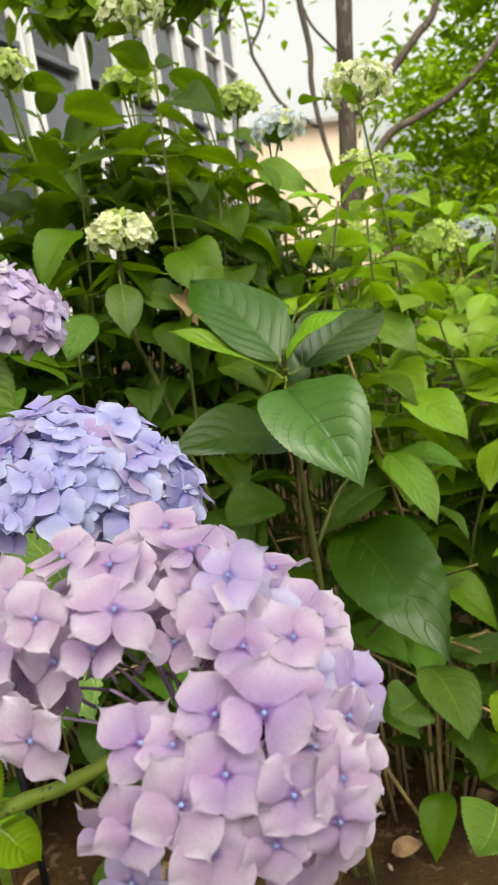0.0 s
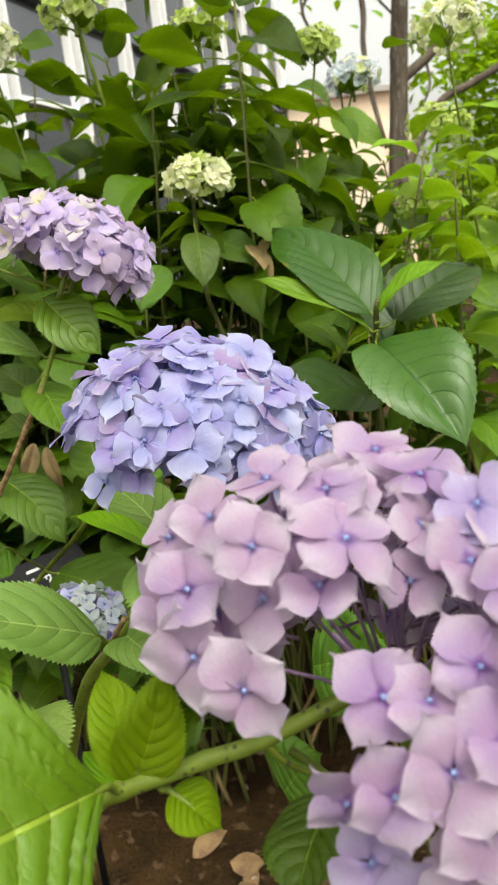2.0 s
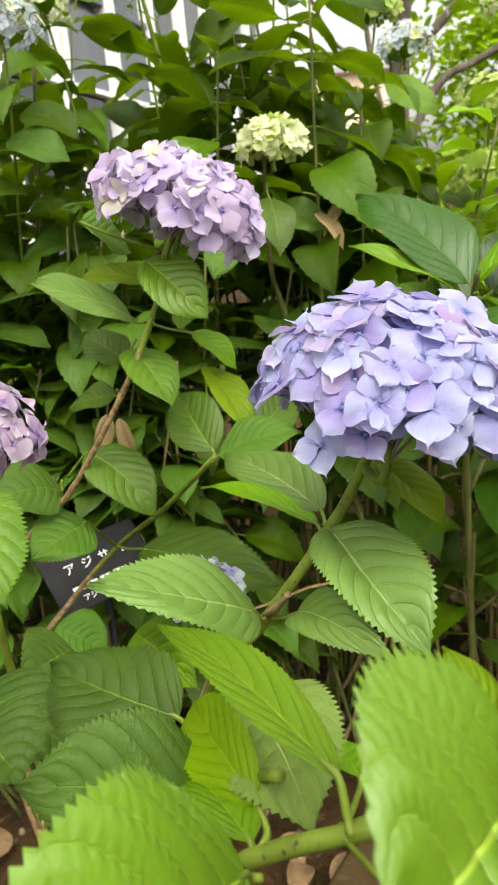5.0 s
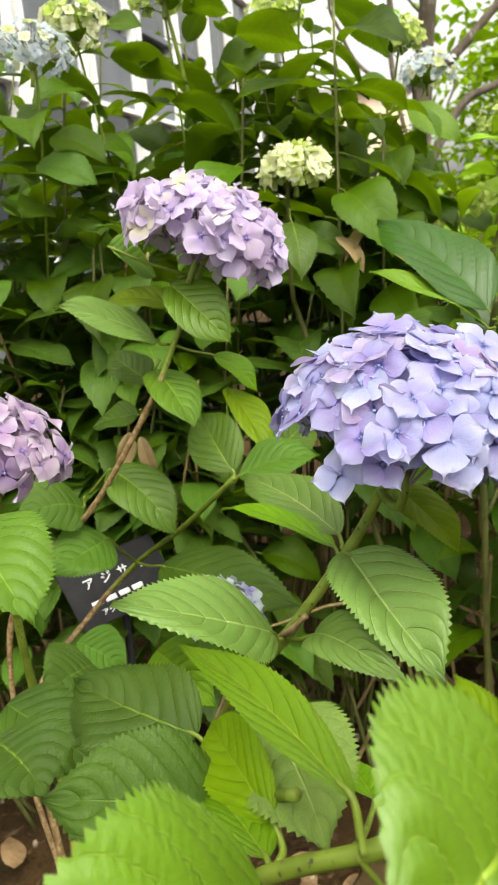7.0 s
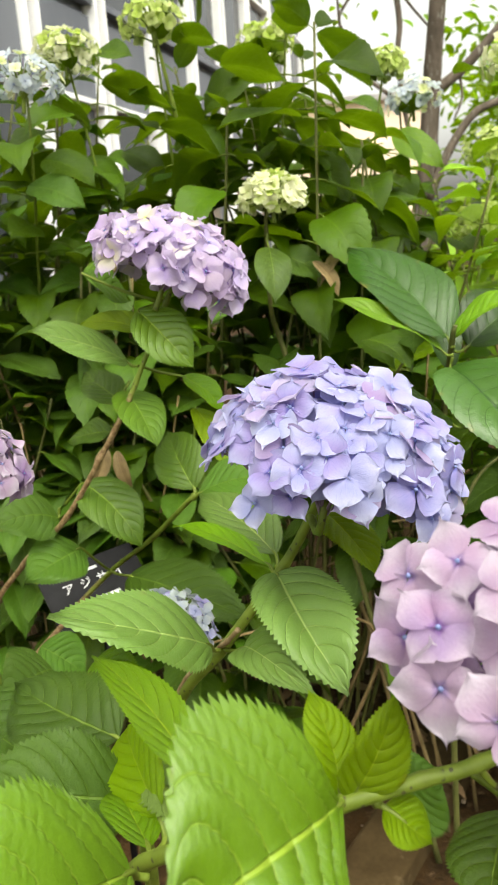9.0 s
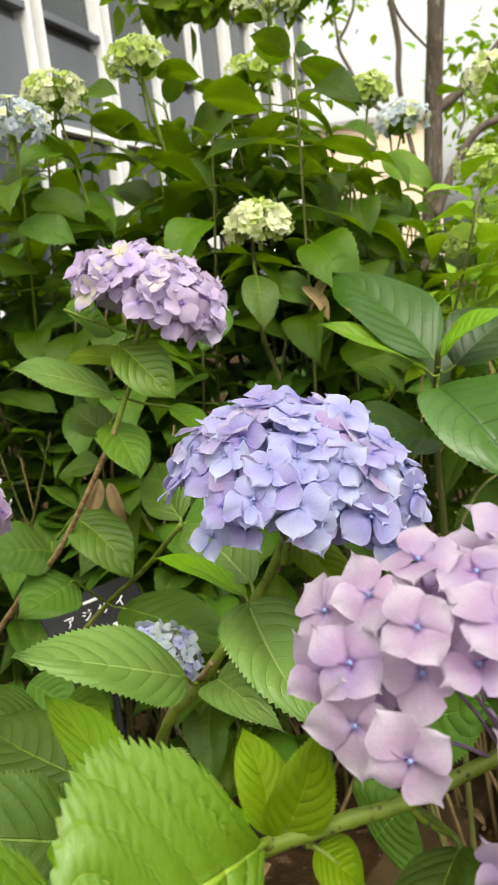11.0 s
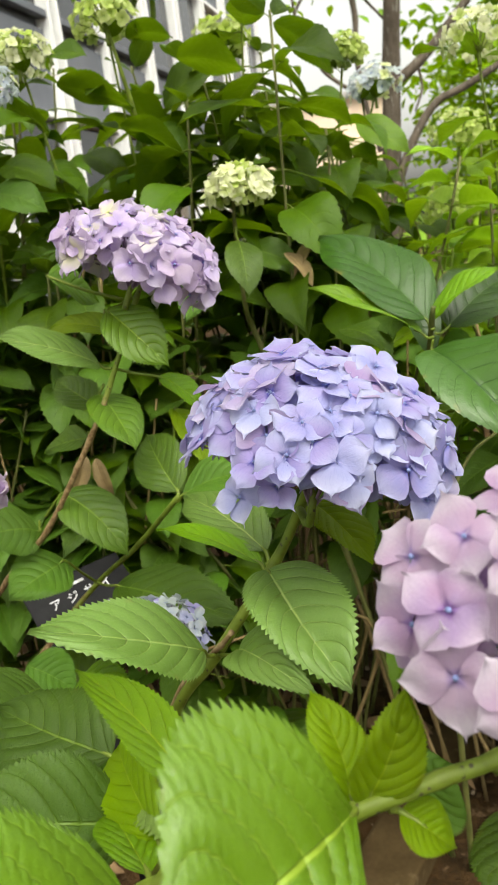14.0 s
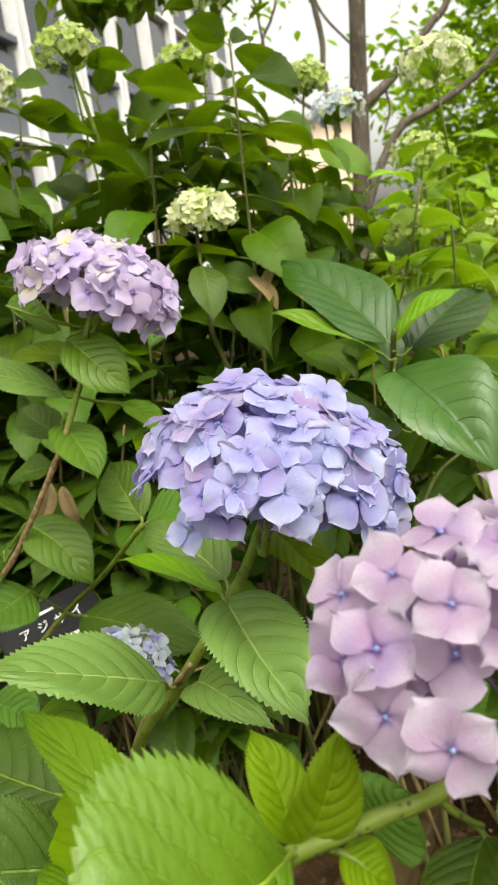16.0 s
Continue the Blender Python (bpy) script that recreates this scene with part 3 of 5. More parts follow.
def tree(base, label, limbs, spots, size, per, spread, material, seed, flat=0.45):
    """limbs: rows of points and two radii, the first row the trunk."""
    rnd = random.Random(seed)
    t = thing("tree", base, label, "tree", "trees behind the flower bed")
    for i, (line, r0, r1) in enumerate(limbs):
        bm = bmesh.new()
        tube(bm, line, r0, r1, 10, 8, 0.06)
        part("limb" if i else "trunk", bm, BARK, t, "", -Vector(base))
    if spots:
        bm = bmesh.new()
        foliage(bm, spots, rnd, size, per, spread, flat)
        tagged(part("crown", bm, material, t, "", -Vector(base)), kind="stuff")
    return t


TREE_LEAF = leaf_material("tree_leaf", (0.18, 0.33, 0.012), (0.33, 0.52, 0.03), (0.25, 0.4, 0.05), 0.5, 0.4, 0.55, True)
TREE_DARK = leaf_material("tree_leaf_dark", (0.09, 0.20, 0.012), (0.18, 0.34, 0.022), (0.13, 0.24, 0.03), 0.5, 0.4, 0.5, True)
rnd = random.Random(11)
slim = [
    ([(0.66, 5.55, GROUND), (0.70, 5.5, 0.8), (0.74, 5.43, 1.45), (0.76, 5.37, 1.93), (0.78, 5.26, 2.4), (0.86, 5.2, 3.6)], 0.072, 0.045),
    ([(0.75, 5.4, 1.78), (0.93, 5.4, 1.90), (1.056, 5.4, 2.014), (1.255, 5.4, 2.223), (1.373, 5.4, 2.355), (1.5, 5.4, 2.8)], 0.036, 0.020),
    ([(0.74, 5.4, 1.15), (0.874, 5.4, 1.444), (1.03, 5.4, 1.65), (1.235, 5.4, 1.733), (1.522, 5.4, 1.885), (1.762, 5.4, 2.123), (2.0, 5.4, 2.5)], 0.030, 0.018),
    ([(0.66, 5.42, 1.4), (0.588, 5.4, 1.695), (0.548, 5.4, 2.012), (0.56, 5.4, 2.215), (0.525, 5.4, 2.515), (0.50, 5.4, 3.0)], 0.015, 0.022),
    ([(0.53, 5.4, 2.48), (0.60, 5.4, 2.34), (0.742, 5.4, 2.173)], 0.010, 0.008),
    ([(0.56, 5.4, 1.75), (0.345, 5.4, 1.918), (0.241, 5.4, 2.12), (0.186, 5.4, 2.262), (0.256, 5.4, 2.386), (0.30, 5.4, 2.543), (0.26, 5.4, 3.0)], 0.014, 0.007),
    ([(0.186, 5.4, 2.262), (0.162, 5.4, 2.497), (0.08, 5.4, 2.8)], 0.009, 0.005),
    ([(0.93, 5.4, 1.90), (0.95, 5.4, 1.75), (0.90, 5.4, 1.62)], 0.010, 0.006),
]
crown = [(rnd.uniform(0.1, 0.4), rnd.uniform(5.2, 5.5), rnd.uniform(2.2, 2.6)) for _ in range(2)]
crown += [(rnd.uniform(1.75, 2.8), rnd.uniform(5.0, 6.0), rnd.uniform(2.2, 3.4)) for _ in range(16)]
tree((0.66, 5.55, GROUND), "slender grey-brown tree with bare crooked limbs and sparse leaves", slim, crown, 0.07, 30, 0.2, TREE_LEAF, 3)
spots = [(rnd.gauss(3.2, 0.7), rnd.uniform(6.6, 8.5), abs(rnd.gauss(1.5, 0.8)) + 0.2) for _ in range(110)]
tree((3.3, 7.4, GROUND), "dense dark green broadleaf tree behind the bed", [([(3.3, 7.4, GROUND), (3.35, 7.4, 1.5), (3.2, 7.3, 3.4)], 0.13, 0.06)], spots, 0.15, 50, 0.3, TREE_DARK, 7, 0.35)
spots = [(1.2 + 0.5 * max(0, z - 1.7) + 1.7 * rnd.random() ** 1.3, rnd.uniform(5.7, 6.5), z) for z in (rnd.uniform(0.5, 3.4) for _ in range(170))]
tree((2.3, 6.3, GROUND), "leafy tree with layered bright green sprays", [([(2.3, 6.3, GROUND), (2.35, 6.3, 1.2), (2.3, 6.2, 3.4)], 0.07, 0.03)], spots, 0.085, 46, 0.17, TREE_LEAF, 8, 0.22)
spots = [(-0.62 + 0.045 * i + rnd.uniform(-0.03, 0.03), 2.87 + rnd.uniform(-0.12, 0.12), 1.885 + rnd.uniform(-0.03, 0.06)) for i in range(15)]
tree((-2.6, 3.4, GROUND), "tree with yellow-green leaves hanging from a low bough", [([(-2.6, 3.4, GROUND), (-2.55, 3.4, 1.6), (-2.2, 3.3, 2.4), (-1.2, 3.1, 2.35), (-0.1, 2.88, 1.98)], 0.12, 0.006)], spots, 0.095, 30, 0.045, SUNLIT, 9, 0.9)

# ---- the near hydrangea, in flower ----
def pick(*rows):
    """A chooser of florets by weight."""
    def choose(d, rnd):
        return rnd.choices([r[0] for r in rows], [r[1] for r in rows])[0]
    return choose


def pink_or_blue(d, rnd):
    blueness = 0.9 * d.x + 0.25 * d.y + rnd.gauss(0, 0.22)
    return F_LILAC if blueness > 0.76 else F_PINK


def pink_gap(d):
    """Where the pink head has lost florets: a hollow in its front and most of one lower side; its front is laid floret by floret below."""
    if d.y < -0.35 and d.x < 0.45 and d.z < 0.85:
        return True
    limit = 0.15 if d.x < -0.45 else 0.0 if d.x < -0.1 else -0.3 if d.x < 0.1 else -0.45
    return d.z < limit


def floret_on(head, mesh, place, facing, spin, size):
    """One floret of a head, at a place in the world; spin: degrees from its uppermost turn."""
    own = random.Random(round(place[0] * 9e4) + round(place[2] * 7e5))
    z = (Vector(facing).normalized() + Vector((own.gauss(0, 0.12), own.gauss(0, 0.08), own.gauss(0, 0.16)))).normalized()
    spin, size = spin + own.uniform(-14, 14), size * own.uniform(0.88, 1.06)
    x = Vector((0, 0, 1)) - z * z.z
    x.normalize()
    turn = Matrix((x, z.cross(x), z)).transposed().to_4x4() @ Matrix.Rotation(radians(spin), 4, "Z")
    ob = new("floret", mesh)
    ob.parent = head
    ob.matrix_basis = Matrix.Translation(Vector(place) - Vector(near_bush.location) - head.location) @ turn @ Matrix.Scale(size, 4)


near_bush = thing("hydrangea_bush", (-0.45, 0.95, GROUND), "flowering hydrangea with pink, blue and purple mopheads and toothed leaves", "hydrangea")
blue = branch(near_bush, "branch", [(-0.165, 0.66, 0.795), (-0.182, 0.675, 0.755), (-0.208, 0.68, 0.707), (-0.271, 0.675, 0.625), (-0.323, 0.70, 0.548), (-0.40, 0.82, 0.3), (-0.45, 0.95, GROUND)], 0.0038, 0.0064, STALK)
purple = branch(near_bush, "branch", [(-0.318, 0.99, 0.97), (-0.344, 0.995, 0.925), (-0.392, 0.985, 0.825), (-0.425, 0.98, 0.765), (-0.512, 1.01, 0.64), (-0.60, 1.06, 0.554), (-0.69, 1.10, 0.42), (-0.70, 1.10, 0.15), (-0.60, 1.04, GROUND)], 0.0030, 0.0046, TURNING, 0.22)
arch = branch(near_bush, "branch", [(-0.318, 0.915, 0.698), (-0.40, 1.02, 0.60), (-0.488, 1.116, 0.511), (-0.569, 1.124, 0.429), (-0.66, 1.084, 0.312), (-0.66, 1.06, 0.1), (-0.60, 1.02, GROUND)], 0.0032, 0.0054, LOW_TURNING)
low = branch(near_bush, "branch", [(-0.262, 0.375, 0.72), (-0.29, 0.44, 0.66), (-0.33, 0.55, 0.52), (-0.38, 0.75, 0.3), (-0.43, 0.92, GROUND)], 0.003, 0.006, STALK)
pink = branch(near_bush, "branch", [(-0.06, 0.345, 0.785), (-0.116, 0.336, 0.764), (-0.141, 0.335, 0.757), (-0.178, 0.332, 0.747), (-0.229, 0.336, 0.725), (-0.278, 0.356, 0.693), (-0.32, 0.42, 0.60), (-0.40, 0.70, 0.3), (-0.44, 0.92, GROUND)], 0.0034, 0.0050, STALK, 0.12,
    [([(-0.238, 0.335, 0.723), (-0.231, 0.334, 0.712), (-0.220, 0.332, 0.696)], 0.0017, 0.0013), ([(-0.116, 0.335, 0.763), (-0.109, 0.336, 0.753), (-0.098, 0.338, 0.744)], 0.0018, 0.0013)])
left = branch(near_bush, "branch", [(-0.515, 0.735, 0.775), (-0.53, 0.75, 0.72), (-0.56, 0.85, 0.4), (-0.5, 0.95, GROUND)], 0.003, 0.006, STALK)
stub = branch(near_bush, "twig", [(-0.250, 0.640, 0.666), (-0.262, 0.652, 0.648), (-0.279, 0.686, 0.617), (-0.330, 0.735, 0.535), (-0.405, 0.83, 0.28), (-0.45, 0.955, GROUND)], 0.0022, 0.0034, DEADWOOD, 0.3)

blue_head = flower_head(near_bush, (-0.164, 0.612, 0.819), (0.091, 0.083, 0.071), 116, 0.0202, pick((F_BLUE, 5), (F_LILAC, 1)), 1, (-6, 14, 0), -0.07, stem=(-0.182, 0.675, 0.755), wild=0.20, inner=0.6, face=(0, -0.12, 0.1), label="periwinkle blue mophead of four-petalled florets")
floret_on(blue_head, F_BLUE[0], (-0.222, 0.553, 0.813), (-0.40, -0.80, 0.42), 20, 0.0205)
floret_on(blue_head, F_BLUE[3], (-0.196, 0.540, 0.822), (-0.20, -0.82, 0.50), 40, 0.0205)
floret_on(blue_head, F_LILAC[1], (-0.150, 0.536, 0.816), (0.05, -0.85, 0.48), 15, 0.0205)
floret_on(blue_head, F_BLUE[4], (-0.098, 0.556, 0.795), (0.45, -0.82, 0.30), 30, 0.0200)
floret_on(blue_head, F_LILAC[3], (-0.080, 0.585, 0.788), (0.70, -0.65, 0.20), 10, 0.0200)
pink_head = flower_head(near_bush, (-0.062, 0.352, 0.786), (0.078, 0.080, 0.074), 120, 0.0190, pink_or_blue, 2, (10, -8, 0), -0.9, drop=0.1, inner=0.25, skip=pink_gap, wild=0.34, face=(0.1, -0.55, 0.25), label="pale pink mophead, bluish on one side, with open gaps")
floret_on(pink_head, F_PINK[0], (-0.060, 0.369, 0.872), (0.0, -0.35, 0.93), 45, 0.0190)
floret_on(pink_head, F_PINK[1], (-0.110, 0.312, 0.859), (-0.1, -0.75, 0.65), 25, 0.0190)
floret_on(pink_head, F_PINK[3], (-0.078, 0.313, 0.858), (0.15, -0.45, 0.88), 10, 0.0205)
floret_on(pink_head, F_PINK[2], (-0.088, 0.310, 0.843), (0.05, -0.38, 0.92), 0, 0.0185)
floret_on(pink_head, F_PINK[4], (-0.108, 0.318, 0.836), (-0.45, -0.85, 0.30), 15, 0.0185)
floret_on(pink_head, F_PINK[0], (-0.126, 0.334, 0.863), (-0.30, -0.60, 0.75), 20, 0.0195)
floret_on(pink_head, F_PINK[1], (-0.136, 0.322, 0.840), (-0.30, -0.80, 0.50), 45, 0.0190)
floret_on(pink_head, F_PINK[4], (-0.136, 0.316, 0.816), (-0.30, -0.92, 0.25), 5, 0.0195)
floret_on(pink_head, F_PINK[3], (-0.117, 0.297, 0.813), (-0.12, -0.95, 0.30), 38, 0.0200)
floret_on(pink_head, F_PINK[0], (-0.147, 0.336, 0.828), (-0.60, -0.75, 0.30), 30, 0.0185)
floret_on(pink_head, F_PINK[3], (-0.144, 0.345, 0.852), (-0.60, -0.50, 0.60), 60, 0.0180)
floret_on(pink_head, F_PINK[1], (-0.104, 0.345, 0.872), (-0.20, -0.35, 0.92), 10, 0.0190)
floret_on(pink_head, F_PINK[4], (-0.082, 0.338, 0.868), (0.0, -0.30, 0.95), 50, 0.0185)
floret_on(pink_head, F_PINK[0], (-0.037, 0.309, 0.848), (0.10, -0.80, 0.60), 40, 0.0190)
floret_on(pink_head, F_PINK[2], (-0.026, 0.298, 0.843), (0.25, -0.70, 0.66), 30, 0.0185)
floret_on(pink_head, F_PINK[1], (-0.006, 0.304, 0.841), (0.35, -0.60, 0.70), 15, 0.0180)
floret_on(pink_head, F_PINK[3], (-0.006, 0.286, 0.823), (0.20, -0.80, 0.55), 50, 0.0180)
floret_on(pink_head, F_PINK[5], (-0.020, 0.277, 0.826), (0.10, -0.85, 0.50), 0, 0.0190)
floret_on(pink_head, F_PINK[2], (-0.003, 0.277, 0.810), (0.25, -0.85, 0.45), 20, 0.0190)
floret_on(pink_head, F_PINK[4], (0.006, 0.274, 0.797), (0.50, -0.80, 0.35), 35, 0.0185)
floret_on(pink_head, F_PINK[1], (-0.013, 0.266, 0.798), (0.25, -0.90, 0.30), 30, 0.0190)
floret_on(pink_head, F_PINK[0], (-0.037, 0.268, 0.808), (0.15, -0.85, 0.50), 45, 0.0195)
floret_on(pink_head, F_PINK[4], (-0.054, 0.264, 0.801), (0.10, -0.92, 0.35), 20, 0.0185)
floret_on(pink_head, F_PINK[0], (-0.072, 0.261, 0.796), (0.10, -0.88, 0.48), 5, 0.0200)
floret_on(pink_head, F_PINK[3], (-0.040, 0.286, 0.822), (0.10, -0.55, 0.83), 10, 0.0185)
floret_on(pink_head, F_PINK[2], (-0.057, 0.282, 0.813), (0.05, -0.45, 0.88), 30, 0.0185)
floret_on(pink_head, F_PINK[1], (-0.071, 0.288, 0.812), (-0.05, -0.80, 0.55), 40, 0.0195)
floret_on(pink_head, F_LILAC[0], (-0.030, 0.325, 0.862), (0.25, -0.55, 0.80), 20, 0.0185)
floret_on(pink_head, F_PINK[4], (-0.045, 0.262, 0.781), (0.10, -0.95, 0.25), 25, 0.0190)
floret_on(pink_head, F_PINK[0], (-0.022, 0.264, 0.779), (0.25, -0.92, 0.20), 10, 0.0190)
floret_on(pink_head, F_PINK[3], (0.003, 0.270, 0.781), (0.40, -0.88, 0.15), 40, 0.0190)
floret_on(pink_head, F_PINK[2], (0.012, 0.290, 0.812), (0.60, -0.65, 0.45), 25, 0.0180)
floret_on(pink_head, F_LILAC[1], (0.000, 0.302, 0.824), (0.55, -0.50, 0.65), 40, 0.0180)
floret_on(pink_head, F_LILAC[3], (0.018, 0.316, 0.808), (0.75, -0.45, 0.45), 10, 0.0185)
floret_on(pink_head, F_LILAC[4], (-0.012, 0.330, 0.838), (0.40, -0.45, 0.80), 30, 0.0185)
floret_on(pink_head, F_LILAC[0], (-0.032, 0.346, 0.852), (0.25, -0.40, 0.88), 15, 0.0185)
floret_on(pink_head, F_PINK[3], (0.013, 0.292, 0.785), (0.65, -0.75, 0.15), 35, 0.0180)
floret_on(pink_head, F_PINK[0], (0.003, 0.284, 0.762), (0.55, -0.80, 0.00), 5, 0.0180)
floret_on(pink_head, F_PINK[4], (-0.016, 0.276, 0.758), (0.30, -0.92, 0.00), 30, 0.0185)
floret_on(pink_head, F_PINK[5], (-0.046, 0.345, 0.868), (0.10, -0.40, 0.90), 30, 0.0185)
floret_on(pink_head, F_PINK[2], (-0.056, 0.318, 0.838), (0.15, -0.60, 0.78), 70, 0.0175)
floret_on(pink_head, F_PINK[0], (-0.086, 0.276, 0.782), (-0.15, -0.90, 0.30), 20, 0.0185)
floret_on(pink_head, F_LILAC[1], (-0.080, 0.272, 0.762), (-0.10, -0.95, 0.15), 40, 0.0185)
floret_on(pink_head, F_LILAC[3], (-0.066, 0.268, 0.748), (0.0, -0.97, 0.10), 10, 0.0185)
floret_on(pink_head, F_PINK[1], (-0.050, 0.266, 0.762), (0.0, -0.97, 0.10), 15, 0.0185)
flower_head(near_bush, (-0.335, 0.985, 0.966), (0.087, 0.075, 0.055), 82, 0.0222, pick((F_PURPLE, 5), (F_MIXED, 1)), 3, (-8, 23, 0), -0.36, face=(0, -0.15, 0.05), label="purple mophead with some cream florets")
flower_head(near_bush, (-0.520, 0.735, 0.798), (0.060, 0.055, 0.045), 40, 0.0185, pick((F_PINK, 1)), 4, (0, 20, 0), -0.3, label="small pink mophead")
flower_head(near_bush, (-0.337, 0.80, 0.586), (0.043, 0.04, 0.033), 48, 0.0115, pick((F_BLUE, 1), (F_GREY, 2)), 5, (0, 10, 0), -0.3, label="small blue mophead low among the leaves")

leaf(blue, (-0.277, 0.652, 0.645), (-0.382, 0.545, 0.734), 0.078, (0.72, -0.14, 0.68), SILK, 0.12, 0.05, (-0.271, 0.667, 0.631))
leaf(blue, (-0.214, 0.643, 0.717), (-0.162, 0.530, 0.670), 0.074, (0.14, -0.33, 0.93), SILK, 0.45, 0.06, (-0.220, 0.668, 0.699))
leaf(blue, (-0.245, 0.625, 0.657), (-0.187, 0.526, 0.676), 0.040, (-0.51, -0.14, 0.85), SILK, 0.30, 0.16, (-0.266, 0.667, 0.631))
leaf(blue, (-0.216, 0.704, 0.708), (-0.304, 0.855, 0.714), 0.062, (-0.10, -0.10, 0.99), SILK, 0.15, 0.05, (-0.215, 0.686, 0.703))
leaf(blue, (-0.221, 0.691, 0.702), (-0.321, 0.772, 0.725), 0.038, (0.16, -0.08, 0.98), FRESH, 0.20, 0.05, (-0.217, 0.684, 0.699))
leaf(blue, (-0.171, 0.695, 0.753), (-0.129, 0.630, 0.719), 0.046, (0.26, -0.31, 0.91), LIME, 0.20, 0.05, (-0.177, 0.697, 0.755))
leaf(purple, (-0.412, 1.009, 0.813), (-0.361, 0.922, 0.753), 0.062, (0.20, -0.47, 0.86), MID, 0.15, 0.06, (-0.408, 1.027, 0.822))
# Brighter leaf colour here makes up for light lost under the mophead.
leaf(purple, (-0.379, 0.984, 0.916), (-0.309, 0.946, 0.851), 0.066, (0.22, -0.71, 0.66), NEAR, 0.15, 0.07, (-0.353, 1.018, 0.925))
leaf(purple, (-0.382, 1.013, 0.889), (-0.470, 1.038, 0.905), 0.046, (0.02, -0.49, 0.87), LIME, 0.15, 0.04, (-0.375, 1.022, 0.874))
leaf(purple, (-0.411, 1.034, 0.847), (-0.503, 0.926, 0.903), 0.062, (0.71, -0.27, 0.65), SILK, 0.15, 0.06, (-0.394, 1.026, 0.841))
leaf(purple, (-0.421, 1.025, 0.795), (-0.478, 1.060, 0.830), 0.055, (0.09, -0.62, 0.78), MID, 0.15, 0.06, (-0.421, 1.013, 0.787))
leaf(purple, (-0.452, 1.023, 0.963), (-0.411, 1.081, 0.920), 0.060, (0.84, -0.23, 0.49), MID, 0.15, 0.06, (-0.361, 1.027, 0.922))
leaf(purple, (-0.447, 1.052, 0.748), (-0.512, 1.056, 0.738), 0.055, (-0.16, -0.44, 0.88), MID, 0.15, 0.06, (-0.441, 1.035, 0.759))
leaf(purple, (-0.342, 1.060, 0.818), (-0.285, 1.056, 0.770), 0.040, (0.52, -0.53, 0.67), FRESH, 0.20, 0.06, (-0.392, 1.027, 0.841))
leaf(arch, (-0.321, 0.932, 0.699), (-0.361, 1.015, 0.752), 0.066, (-0.19, -0.59, 0.78), MID, 0.15, 0.06, (-0.323, 0.919, 0.691))
leaf(arch, (-0.330, 1.073, 0.770), (-0.277, 0.986, 0.696), 0.056, (0.46, -0.40, 0.79), LIME, 0.25, 0.06, (-0.319, 0.921, 0.694))
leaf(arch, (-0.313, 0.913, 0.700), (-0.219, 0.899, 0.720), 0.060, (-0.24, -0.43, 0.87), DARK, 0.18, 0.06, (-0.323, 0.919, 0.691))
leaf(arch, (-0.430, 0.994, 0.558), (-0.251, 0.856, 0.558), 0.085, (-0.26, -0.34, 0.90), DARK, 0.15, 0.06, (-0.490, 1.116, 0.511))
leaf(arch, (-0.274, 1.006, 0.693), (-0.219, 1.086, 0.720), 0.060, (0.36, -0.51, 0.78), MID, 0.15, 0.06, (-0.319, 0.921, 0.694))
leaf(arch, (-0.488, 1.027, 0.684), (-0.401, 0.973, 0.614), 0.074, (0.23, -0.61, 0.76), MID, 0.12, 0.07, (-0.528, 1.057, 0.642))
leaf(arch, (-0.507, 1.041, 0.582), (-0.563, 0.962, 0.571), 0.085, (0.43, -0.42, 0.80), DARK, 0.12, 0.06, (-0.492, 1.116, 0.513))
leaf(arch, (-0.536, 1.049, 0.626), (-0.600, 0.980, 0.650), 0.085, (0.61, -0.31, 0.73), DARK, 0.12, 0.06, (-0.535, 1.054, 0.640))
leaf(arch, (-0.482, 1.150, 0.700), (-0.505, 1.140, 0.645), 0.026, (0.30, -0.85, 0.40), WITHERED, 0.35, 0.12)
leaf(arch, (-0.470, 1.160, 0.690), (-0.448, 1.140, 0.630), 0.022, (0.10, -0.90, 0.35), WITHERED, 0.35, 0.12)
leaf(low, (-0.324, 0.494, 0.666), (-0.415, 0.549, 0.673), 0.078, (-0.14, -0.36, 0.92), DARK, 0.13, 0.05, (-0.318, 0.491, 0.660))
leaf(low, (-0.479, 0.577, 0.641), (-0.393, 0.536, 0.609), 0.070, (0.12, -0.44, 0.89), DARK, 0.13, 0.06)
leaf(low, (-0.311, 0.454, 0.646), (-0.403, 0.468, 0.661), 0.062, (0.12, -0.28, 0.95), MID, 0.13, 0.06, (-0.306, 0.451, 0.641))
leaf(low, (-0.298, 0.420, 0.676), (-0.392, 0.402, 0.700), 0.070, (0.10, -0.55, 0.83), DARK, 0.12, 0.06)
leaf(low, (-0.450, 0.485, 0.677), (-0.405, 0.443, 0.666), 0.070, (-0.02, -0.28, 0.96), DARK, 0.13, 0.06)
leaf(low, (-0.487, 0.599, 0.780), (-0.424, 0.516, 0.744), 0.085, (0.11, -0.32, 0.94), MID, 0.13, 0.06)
leaf(low, (-0.238, 0.344, 0.743), (-0.322, 0.458, 0.762), 0.030, (0.25, -0.20, 0.95), FRESH, 0.25, 0.02, (-0.235, 0.334, 0.724))
leaf(low, (-0.274, 0.384, 0.698), (-0.319, 0.478, 0.694), 0.040, (-0.58, -0.25, 0.77), LIME, 0.20, 0.05, (-0.272, 0.365, 0.691))
leaf(low, (-0.282, 0.478, 0.688), (-0.248, 0.362, 0.695), 0.072, (-0.19, 0.00, 0.98), PALE, 0.12, 0.06)
